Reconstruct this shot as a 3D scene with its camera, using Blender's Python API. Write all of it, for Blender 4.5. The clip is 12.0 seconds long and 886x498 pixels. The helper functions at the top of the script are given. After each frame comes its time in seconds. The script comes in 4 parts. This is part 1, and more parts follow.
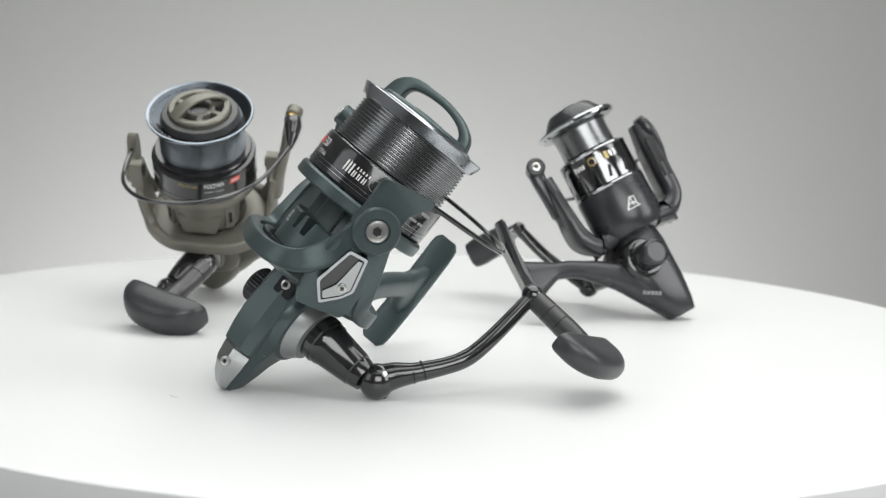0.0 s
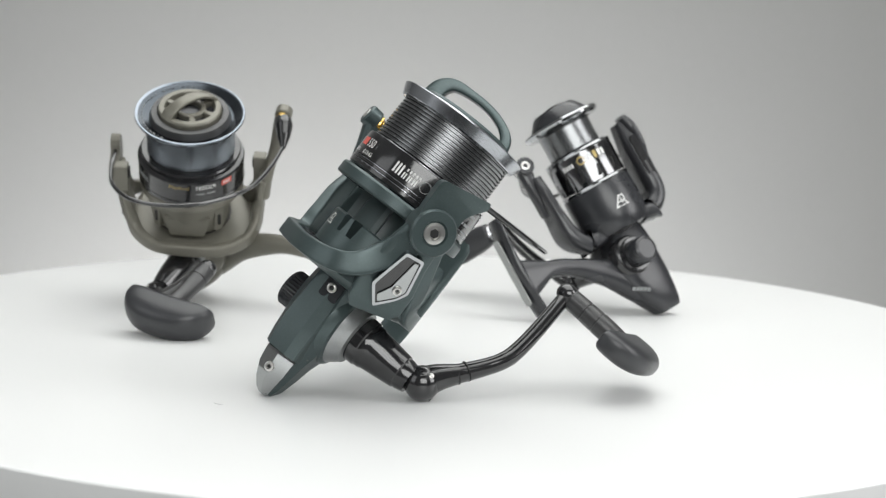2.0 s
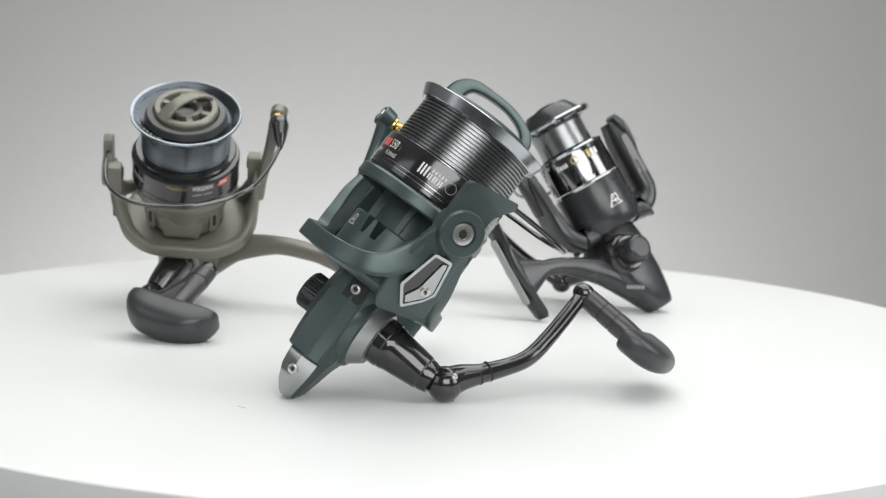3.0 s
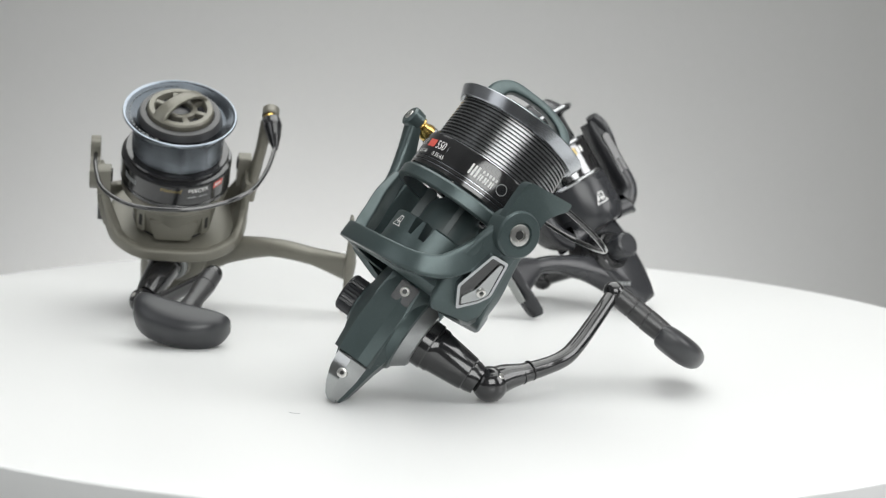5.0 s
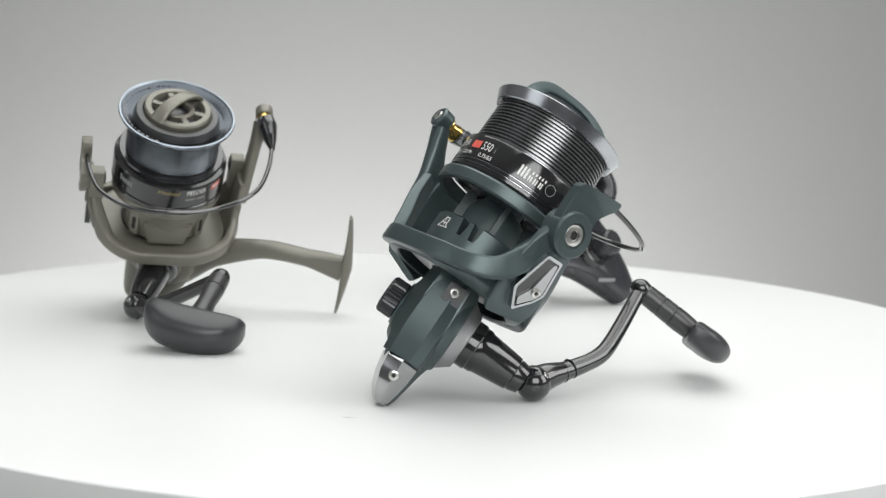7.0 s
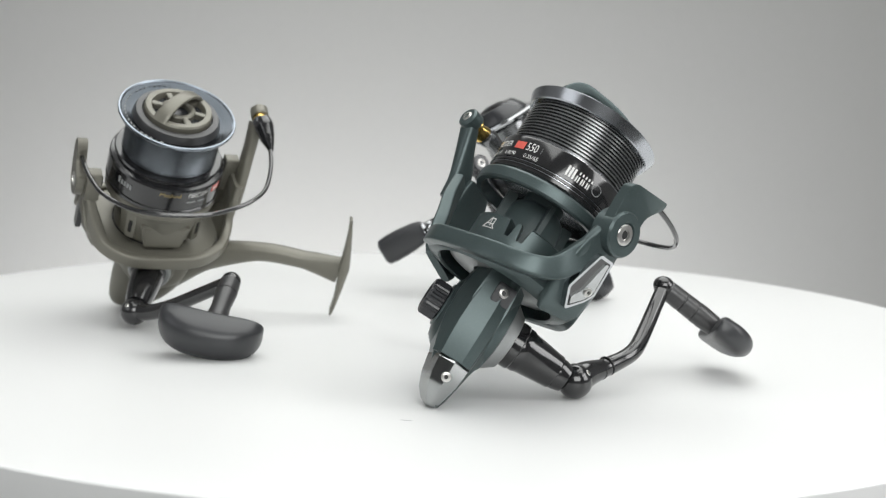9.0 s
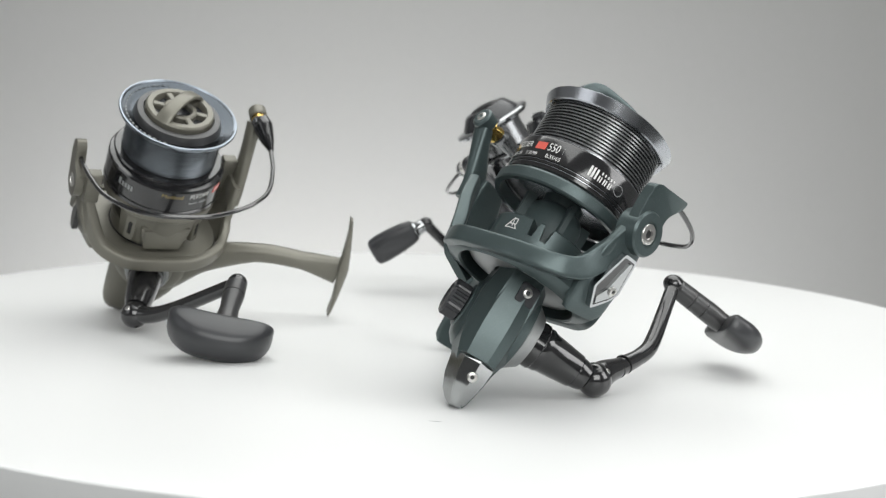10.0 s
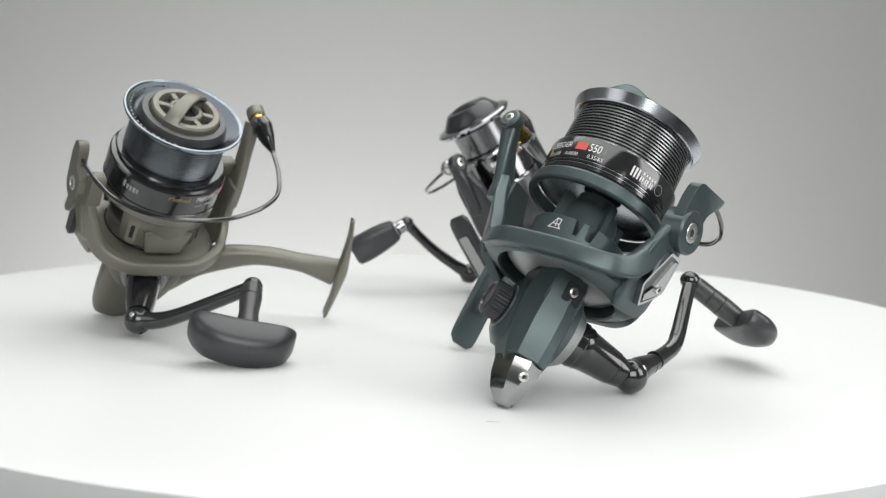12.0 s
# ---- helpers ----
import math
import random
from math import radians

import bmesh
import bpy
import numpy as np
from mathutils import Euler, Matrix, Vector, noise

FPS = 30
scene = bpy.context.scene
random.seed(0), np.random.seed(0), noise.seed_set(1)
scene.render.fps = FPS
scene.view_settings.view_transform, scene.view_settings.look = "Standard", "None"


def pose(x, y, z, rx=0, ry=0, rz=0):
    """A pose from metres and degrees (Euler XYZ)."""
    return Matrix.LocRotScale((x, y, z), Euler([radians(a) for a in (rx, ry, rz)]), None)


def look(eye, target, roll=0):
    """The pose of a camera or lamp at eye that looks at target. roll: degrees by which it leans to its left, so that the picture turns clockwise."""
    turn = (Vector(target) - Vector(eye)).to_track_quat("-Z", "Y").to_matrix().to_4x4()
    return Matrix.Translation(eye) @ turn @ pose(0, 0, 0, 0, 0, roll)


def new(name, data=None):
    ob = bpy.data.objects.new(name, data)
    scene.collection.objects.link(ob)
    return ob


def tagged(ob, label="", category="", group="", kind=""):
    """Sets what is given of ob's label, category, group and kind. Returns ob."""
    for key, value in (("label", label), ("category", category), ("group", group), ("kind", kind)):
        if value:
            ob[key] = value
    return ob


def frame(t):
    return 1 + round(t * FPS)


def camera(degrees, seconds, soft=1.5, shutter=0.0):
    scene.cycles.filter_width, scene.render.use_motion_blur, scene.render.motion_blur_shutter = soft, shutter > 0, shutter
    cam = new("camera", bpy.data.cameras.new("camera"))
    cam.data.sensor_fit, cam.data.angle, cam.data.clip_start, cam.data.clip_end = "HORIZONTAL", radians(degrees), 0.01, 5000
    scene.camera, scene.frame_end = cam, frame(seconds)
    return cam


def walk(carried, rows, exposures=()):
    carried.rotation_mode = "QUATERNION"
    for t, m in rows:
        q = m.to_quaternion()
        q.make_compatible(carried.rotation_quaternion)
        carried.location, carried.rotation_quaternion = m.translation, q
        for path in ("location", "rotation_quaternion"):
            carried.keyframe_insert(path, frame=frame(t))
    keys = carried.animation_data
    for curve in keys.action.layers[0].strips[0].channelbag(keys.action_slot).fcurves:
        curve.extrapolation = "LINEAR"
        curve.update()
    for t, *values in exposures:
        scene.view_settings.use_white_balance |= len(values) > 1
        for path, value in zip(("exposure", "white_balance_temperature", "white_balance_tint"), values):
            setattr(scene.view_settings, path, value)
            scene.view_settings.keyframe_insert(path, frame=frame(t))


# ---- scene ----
SECONDS = 12.0
cam = camera(38.56, SECONDS, soft=1.3)
EYE = Vector((0.0, -0.72, 0.1332))


def camera_pose(pan, tilt, roll):
    """The still camera's pose from its pan, tilt and roll in radians."""
    fw = Vector((math.sin(pan) * math.cos(tilt), math.cos(pan) * math.cos(tilt), -math.sin(tilt)))
    r = Vector((math.cos(pan), -math.sin(pan), 0))
    u = r.cross(fw)
    r2 = math.cos(roll) * r + math.sin(roll) * u
    u2 = math.cos(roll) * u - math.sin(roll) * r
    m = Matrix((r2, u2, -fw)).transposed().to_4x4()
    m.translation = EYE
    return m


STAND = camera_pose(0.01103, 0.12252, 0.03095)
walk(cam, [(0.0, STAND), (SECONDS, STAND)])
# shallow focus on the front reel
cam.data.dof.use_dof, cam.data.dof.focus_distance, cam.data.dof.aperture_fstop = True, 0.545, 16.5

# ---- light: one wide softbox over the table, a lower one beside it, a lamp on the backdrop, an added front fill ----
world = bpy.data.worlds.new("world")
scene.world = world
world.use_nodes = True
world.node_tree.nodes["Background"].inputs["Color"].default_value = (0.9, 0.95, 1.0, 1)
world.node_tree.nodes["Background"].inputs["Strength"].default_value = 0.3


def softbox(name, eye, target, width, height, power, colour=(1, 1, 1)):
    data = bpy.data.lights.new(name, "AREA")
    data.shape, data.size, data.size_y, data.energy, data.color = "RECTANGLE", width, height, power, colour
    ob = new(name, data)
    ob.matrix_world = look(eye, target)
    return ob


softbox("softbox_top", (0.14, 0.10, 1.05), (0.05, 0.06, 0), 1.5, 1.2, 16.5, (0.985, 1.0, 0.98))
softbox("softbox_side", (-1.15, -0.75, 0.75), (0, 0, 0.05), 0.7, 0.9, 2.8, (0.96, 0.98, 1.0))
softbox("softbox_right", (1.3, -0.5, 0.7), (0, 0, 0.05), 0.7, 0.9, 10.0)
# added fill behind the camera, lifts dark faces turned towards it
softbox("added_front_fill", (0.40, -2.0, 1.0), (0, 0, 0.05), 1.5, 1.1, 28.5, (0.985, 1.0, 0.985))
softbox("backdrop_lamp", (-0.18, 1.20, -0.52), (-0.18, 1.8, -0.34), 1.2, 0.2, 8.2)

# ---- materials ----


def material(name, colour, rough, metal=0.0, grain=0.08, scale=400.0, bump=0.0, stain=0.06, stain_scale=25.0,
             coat=0.0, rough_var=0.06, spec=0.5, flakes=0.0, coat_rough=0.12):
    m = bpy.data.materials.new(name)
    m.use_nodes = True
    nt = m.node_tree
    bs = nt.nodes["Principled BSDF"]
    bs.inputs["Metallic"].default_value = metal
    bs.inputs["Specular IOR Level"].default_value = spec
    bs.inputs["Coat Weight"].default_value = coat
    bs.inputs["Coat Roughness"].default_value = coat_rough
    tc = nt.nodes.new("ShaderNodeTexCoord")
    fine = nt.nodes.new("ShaderNodeTexNoise")
    fine.inputs["Scale"].default_value, fine.inputs["Detail"].default_value = scale, 3
    wide = nt.nodes.new("ShaderNodeTexNoise")
    wide.inputs["Scale"].default_value, wide.inputs["Detail"].default_value = stain_scale, 4
    for n in (fine, wide):
        nt.links.new(tc.outputs["Object"], n.inputs["Vector"])
    k = nt.nodes.new("ShaderNodeMath")
    k.operation = "MULTIPLY_ADD"
    k.inputs[1].default_value, k.inputs[2].default_value = grain * 2, 1 - grain
    nt.links.new(fine.outputs["Fac"], k.inputs[0])
    k2 = nt.nodes.new("ShaderNodeMath")
    k2.operation = "MULTIPLY_ADD"
    k2.inputs[1].default_value, k2.inputs[2].default_value = stain * 2, 1 - stain
    nt.links.new(wide.outputs["Fac"], k2.inputs[0])
    mul = nt.nodes.new("ShaderNodeMath")
    mul.operation = "MULTIPLY"
    nt.links.new(k.outputs[0], mul.inputs[0])
    nt.links.new(k2.outputs[0], mul.inputs[1])
    col = nt.nodes.new("ShaderNodeVectorMath")
    col.operation = "SCALE"
    col.inputs[0].default_value = colour
    nt.links.new(mul.outputs[0], col.inputs["Scale"])
    last = col.outputs[0]
    if flakes:
        fl = nt.nodes.new("ShaderNodeTexVoronoi")
        fl.inputs["Scale"].default_value = 1500
        nt.links.new(tc.outputs["Object"], fl.inputs["Vector"])
        rp = nt.nodes.new("ShaderNodeMath")
        rp.operation = "LESS_THAN"
        rp.inputs[1].default_value = 0.16
        nt.links.new(fl.outputs["Distance"], rp.inputs[0])
        sc = nt.nodes.new("ShaderNodeMath")
        sc.operation = "MULTIPLY"
        sc.inputs[1].default_value = flakes
        nt.links.new(rp.outputs[0], sc.inputs[0])
        ad = nt.nodes.new("ShaderNodeVectorMath")
        ad.operation = "ADD"
        nt.links.new(last, ad.inputs[0])
        nt.links.new(sc.outputs[0], ad.inputs[1])
        last = ad.outputs[0]
    nt.links.new(last, bs.inputs["Base Color"])
    rv = nt.nodes.new("ShaderNodeMath")
    rv.operation = "MULTIPLY_ADD"
    rv.inputs[1].default_value, rv.inputs[2].default_value = rough_var * 2, rough - rough_var
    nt.links.new(wide.outputs["Fac"], rv.inputs[0])
    nt.links.new(rv.outputs[0], bs.inputs["Roughness"])
    if bump:
        bp = nt.nodes.new("ShaderNodeBump")
        bp.inputs["Strength"].default_value, bp.inputs["Distance"].default_value = bump, 0.0002
        nt.links.new(fine.outputs["Fac"], bp.inputs["Height"])
        nt.links.new(bp.outputs[0], bs.inputs["Normal"])
    return m


GREEN = material("green_metallic_paint", (0.064, 0.087, 0.088), 0.34, 0.45, 0.14, 1500, 0.16, flakes=0.05)
GREEN_IN = material("green_plastic", (0.050, 0.070, 0.071), 0.46, 0.0, 0.08, 900, 0.15)
OLIVE = material("olive_paint", (0.158, 0.152, 0.126), 0.36, 0.3, 0.10, 1500, 0.12, flakes=0.04)
OLIVE_IN = material("olive_plastic", (0.120, 0.116, 0.096), 0.46, 0.0, 0.08, 900, 0.12)
BLACK_GLOSS = material("black_lacquer", (0.014, 0.014, 0.015), 0.13, 0.0, 0.05, 800, 0.0, coat=0.6)
BLACK_ANOD = material("black_anodised_aluminium", (0.20, 0.205, 0.21), 0.25, 0.9, 0.06, 1200, 0.04)
GUNMETAL = material("gunmetal", (0.40, 0.415, 0.44), 0.22, 1.0, 0.05, 1200, 0.03)
BLUE_METAL = material("blue_grey_anodised", (0.070, 0.079, 0.090), 0.20, 1.0, 0.05, 1200, 0.03)
SPOOL_GREY = material("dark_grey_anodised", (0.125, 0.138, 0.152), 0.26, 0.9, 0.05, 1200, 0.03)
BLACK_SATIN = material("black_satin_paint", (0.038, 0.038, 0.039), 0.32, 0.0, 0.08, 1000, 0.10, spec=0.55)
BLACK_MATT = material("black_matt_plastic", (0.025, 0.026, 0.029), 0.26, 0.0, 0.10, 1600, 0.12)
RUBBER = material("dark_soft_rubber", (0.030, 0.031, 0.034), 0.34, 0.0, 0.08, 2200, 0.25, spec=0.5)
CHROME = material("chrome", (0.39, 0.40, 0.41), 0.09, 1.0, 0.02, 600, 0.0, rough_var=0.02)
STEEL = material("screw_steel", (0.62, 0.61, 0.59), 0.30, 1.0, 0.05, 1500, 0.05)
# screw steel darkened, the shade of the socket put into its colour
SOCKET_SHADE = material("socket_shade_steel", (0.06, 0.06, 0.06), 0.4, 0.8)
# near-black colour standing in for the shade inside holes, slots and grooves
HOLE_SHADE = material("hole_shade", (0.02, 0.02, 0.02), 0.5, 0.6)
SILVER = material("satin_silver_paint", (0.36, 0.37, 0.37), 0.12, 1.0, 0.05, 1500, 0.05)
BRASS = material("brass", (0.75, 0.52, 0.16), 0.2, 1.0, 0.05, 1200)
BLACK_CHROME = material("black_chrome", (0.20, 0.20, 0.205), 0.10, 1.0, 0.04, 800, 0.0, rough_var=0.03)
GREY_METAL = material("grey_cast_metal", (0.34, 0.35, 0.35), 0.38, 0.7, 0.08, 900, 0.1)
PRINT_WHITE = material("white_print", (0.66, 0.66, 0.65), 0.4, 0.0, 0.04)
RIM_METAL = material("bright_blue_steel", (0.25, 0.28, 0.32), 0.20, 1.0, 0.04, 1200, 0.02)
# light grey that puts the light on the black foot's face into colour
PANEL_LIT = material("lit_panel_grey", (0.30, 0.31, 0.30), 0.38, 0.0, 0.06, 1200, 0.08)
PRINT_RED = material("red_print", (0.60, 0.10, 0.075), 0.4, 0.0, 0.05)
PRINT_GOLD = material("gold_print", (0.36, 0.28, 0.12), 0.35, 0.6, 0.05)
PRINT_GREY = material("grey_print", (0.24, 0.25, 0.25), 0.4, 0.0, 0.05)
TABLE_WHITE = material("white_lacquered_board", (0.755, 0.76, 0.757), 0.30, 0.0, 0.008, 900, 0.02, stain=0.012, stain_scale=9, rough_var=0.05)
PAPER = material("grey_backdrop_paper", (0.455, 0.456, 0.448), 0.85, 0.0, 0.02, 60, 0.0, stain=0.025, stain_scale=2.2)
WALL = material("studio_wall_paint", (0.72, 0.72, 0.72), 0.8, 0.0, 0.03, 80, 0.05)
DARK_FLOOR = material("studio_floor", (0.18, 0.18, 0.18), 0.6, 0.0, 0.1, 40, 0.05)

# ---- building helpers ----
MM = 0.001


def make_mesh(name, bm, mat, sharp=32):
    bmesh.ops.recalc_face_normals(bm, faces=bm.faces)
    me = bpy.data.meshes.new(name)
    bm.to_mesh(me)
    bm.free()
    me.materials.append(mat)
    me.shade_smooth()
    me.set_sharp_from_angle(angle=radians(sharp))
    return me


def part(name, bm, mat, parent, label="", sharp=32):
    """One mesh, in millimetres of its thing's space, under a thing or a part."""
    bmesh.ops.scale(bm, vec=(MM, MM, MM), verts=bm.verts)
    ob = new(name, make_mesh(name, bm, mat, sharp))
    ob.parent = parent
    if label:
        ob["label"] = label
    return ob


def rz(a):
    return Matrix.Rotation(radians(a), 4, "Z")


def at(x, y, z):
    return Matrix.Translation((x, y, z))


def along(p, d, up=(0, 0, 1)):
    """A pose at p whose z axis runs along d and whose y axis leans towards up."""
    z = Vector(d).normalized()
    u = Vector(up)
    if abs(z.dot(u.normalized())) > 0.98:
        u = Vector((0, 1, 0))
    x = u.cross(z).normalized()
    y = z.cross(x)
    m = Matrix((x, y, z)).transposed().to_4x4()
    m.translation = Vector(p)
    return m


def loft(bm, rings, cap=True, closed=False):
    """Skin between rings of equal count."""
    vs = [[bm.verts.new(v) for v in ring] for ring in rings]
    n = len(vs[0])
    pairs = list(zip(vs, vs[1:])) + ([(vs[-1], vs[0])] if closed else [])
    for a, b in pairs:
        for i in range(n):
            j = (i + 1) % n
            bm.faces.new((a[i], a[j], b[j], b[i]))
    if cap and not closed:
        bm.faces.new(vs[0][::-1])
        bm.faces.new(vs[-1])
    return bm


def lathe(bm, profile, m=None, seg=48, closed=False):
    """A turned shape about z: rows of (radius, height)."""
    m = m or Matrix()
    rings = []
    for r, z in profile:
        r = max(r, 0.01)
        rings.append([m @ Vector((r * math.cos(a), r * math.sin(a), z)) for a in (2 * math.pi * i / seg for i in range(seg))])
    return loft(bm, rings, not closed, closed)


def spline(points, n=8):
    """A smooth line through the points."""
    pts = [Vector(q) for q in points]
    pts = [2 * pts[0] - pts[1]] + pts + [2 * pts[-1] - pts[-2]]
    out = []
    for i in range(1, len(pts) - 2):
        a, b, c, d = pts[i - 1:i + 3]
        for k in range(n):
            t = k / n
            out.append(0.5 * (2 * b + (c - a) * t + (2 * a - 5 * b + 4 * c - d) * t * t + (3 * b - a - 3 * c + d) * t ** 3))
    out.append(pts[-2])
    return out


def sweep(bm, points, sizes, seg=14, up=(0, 0, 1), power=2.0):
    """A bar along points; sizes are (half width, half height) at each, height towards up. power > 2: boxier."""
    pts = [Vector(q) for q in points]
    rings = []
    for i, q in enumerate(pts):
        d = (pts[min(i + 1, len(pts) - 1)] - pts[max(i - 1, 0)]).normalized()
        u = Vector(up[i] if isinstance(up, list) else up)
        side = d.cross(u).normalized()
        top = side.cross(d)
        w, h = sizes[i] if not isinstance(sizes[i], (int, float)) else (sizes[i], sizes[i])
        ring = []
        for k in range(seg):
            a = 2 * math.pi * k / seg
            c, s = math.cos(a), math.sin(a)
            ring.append(q + side * w * math.copysign(abs(c) ** (2 / power), c) + top * h * math.copysign(abs(s) ** (2 / power), s))
        rings.append(ring)
    return loft(bm, rings)


def bar(bm, points, sizes, n=8, **kw):
    """sweep() along a smooth line through the points, with sizes blended between them."""
    path = spline(points, n)
    out = []
    for i in range(len(path)):
        f = i / n
        k = min(int(f), len(sizes) - 2)
        g = f - k
        a, b = ((s, s) if isinstance(s, (int, float)) else s for s in (sizes[k], sizes[k + 1]))
        out.append((a[0] + (b[0] - a[0]) * g, a[1] + (b[1] - a[1]) * g))
    return sweep(bm, path, out, **kw)


def prism(bm, outline, low, high, m=None, bevel=0.0, seg=2):
    """An outline in x, y, raised from low to high, with rounded edges."""
    m = m or Matrix()
    sub = bmesh.new()
    loft(sub, [[(x, y, low) for x, y in outline], [(x, y, high) for x, y in outline]])
    if bevel:
        bmesh.ops.recalc_face_normals(sub, faces=sub.faces)
        bmesh.ops.bevel(sub, geom=list(sub.edges), offset=bevel, segments=seg, affect="EDGES", clamp_overlap=True)
    merge(bm, sub, m)
    return bm


def merge(bm, sub, m=None):
    """Adds sub to bm."""
    m = m or Matrix()
    idx = {v: bm.verts.new(m @ v.co) for v in sub.verts}
    for f in sub.faces:
        bm.faces.new([idx[v] for v in f.verts])
    sub.free()
    return bm


def rounded(points, r, n=4):
    """An outline with its corners rounded by r."""
    out = []
    k = len(points)
    for i in range(k):
        p, a, b = Vector(points[i]), Vector(points[i - 1]), Vector(points[(i + 1) % k])
        da, db = (a - p), (b - p)
        ra = min(r, da.length * 0.45, db.length * 0.45)
        s, e = p + da.normalized() * ra, p + db.normalized() * ra
        for j in range(n + 1):
            t = j / n
            q = (1 - t) ** 2 * s + 2 * t * (1 - t) * p + t * t * e
            out.append((q.x, q.y))
    return out


def oval(hx, hy, z, power=2.0, seg=48, cx=0.0, cy=0.0):
    ring = []
    for k in range(seg):
        a = 2 * math.pi * k / seg
        c, s = math.cos(a), math.sin(a)
        ring.append(Vector((cx + hx * math.copysign(abs(c) ** (2 / power), c), cy + hy * math.copysign(abs(s) ** (2 / power), s), z)))
    return ring


def screw(parent, p, d, r, mat=STEEL, name="screw"):
    """A socket screw with a domed head and a hexagon socket."""
    m = along(p, d)
    bm = lathe(bmesh.new(), [(r, -1.5), (r, 0.0), (r * 0.95, 0.28), (r * 0.76, 0.46), (r * 0.52, 0.5), (r * 0.48, -0.3), (0, -0.3)], m, 24)
    ob = part(name, bm, mat, parent)
    part("socket", lathe(bmesh.new(), [(r * 0.44, -0.4), (r * 0.44, -0.15), (0, -0.15)], m, 6), SOCKET_SHADE, ob)
    return ob


def around(x, y, r, z, a0, lift):
    """A flat drawing (x along the girth, y up) laid on a drum of radius r about z, at angle a0 in degrees."""
    a = radians(a0) + x / r
    return Vector(((r + lift) * math.cos(a), (r + lift) * math.sin(a), z + y))


def bent(name, polys, r, z, a0, mat, parent, lift=0.12, label=""):
    """Flat polygons laid on a drum, cut fine enough to follow it."""
    bm = bmesh.new()
    for poly in polys:
        x0, x1 = min(q[0] for q in poly), max(q[0] for q in poly)
        sub = bmesh.new()
        sub.faces.new([sub.verts.new((x, y, 0)) for x, y in poly])
        steps = max(1, int((x1 - x0) / 2.0))
        for i in range(1, steps):
            geom = list(sub.verts) + list(sub.edges) + list(sub.faces)
            bmesh.ops.bisect_plane(sub, geom=geom, plane_co=(x0 + (x1 - x0) * i / steps, 0, 0), plane_no=(1, 0, 0))
        for v in sub.verts:
            v.co = around(v.co.x, v.co.y, r, z, a0, lift)
        merge(bm, sub)
    return part(name, bm, mat, parent, label)


def text_polys(body, size, shear=0.0, squeeze=1.0):
    """The built-in font's triangles for a line of writing, centred, in millimetres."""
    cu = bpy.data.curves.new("text", "FONT")
    cu.body, cu.size, cu.align_x, cu.align_y, cu.resolution_u, cu.shear = body, size, "CENTER", "CENTER", 3, shear
    ob = new("text", cu)
    me = ob.to_mesh()
    polys = [[(me.vertices[i].co.x * squeeze, me.vertices[i].co.y) for i in f.vertices] for f in me.polygons]
    ob.to_mesh_clear()
    bpy.data.objects.remove(ob)
    bpy.data.curves.remove(cu)
    return polys


def rect(x0, y0, x1, y1, slant=0.0):
    return [(x0, y0), (x1, y0), (x1 + slant, y1), (x0 + slant, y1)]


def emblem(s):
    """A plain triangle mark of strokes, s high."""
    return [[(-0.62 * s, -0.5 * s), (-0.48 * s, -0.5 * s), (0.06 * s, 0.42 * s), (0.0, 0.5 * s)],
            [(0.0, 0.5 * s), (0.06 * s, 0.42 * s), (0.16 * s, -0.3 * s), (0.06 * s, -0.3 * s)],
            rect(-0.5 * s, -0.5 * s, 0.62 * s, -0.43 * s), rect(-0.34 * s, -0.14 * s, 0.42 * s, -0.05 * s),
            rect(0.06 * s, 0.34 * s, 0.40 * s, 0.43 * s), rect(0.34 * s, -0.05 * s, 0.43 * s, 0.40 * s),
            [(0.24 * s, -0.1 * s), (0.34 * s, -0.1 * s), (0.58 * s, -0.46 * s), (0.46 * s, -0.46 * s)]]


def circle_strip(x, y, r, w, n=20):
    out = []
    for i in range(n):
        a, b = 2 * math.pi * i / n, 2 * math.pi * (i + 1) / n
        out.append([(x + r * math.cos(a), y + r * math.sin(a)), (x + (r + w) * math.cos(a), y + (r + w) * math.sin(a)),
                    (x + (r + w) * math.cos(b), y + (r + w) * math.sin(b)), (x + r * math.cos(b), y + r * math.sin(b))])
    return out


def thing(name, m, label, category, group=""):
    ob = new(name)
    ob.empty_display_size = 0.02
    ob.matrix_world = m
    return tagged(ob, label, category, group)


def frame_of(origin, x, z):
    z = Vector(z).normalized()
    x = (Vector(x) - z * Vector(x).dot(z)).normalized()
    m = Matrix((x, z.cross(x), z)).transposed().to_4x4()
    m.translation = origin
    return m


# ---- the studio ----
TABLE_R = 0.3264
THICK = 0.022


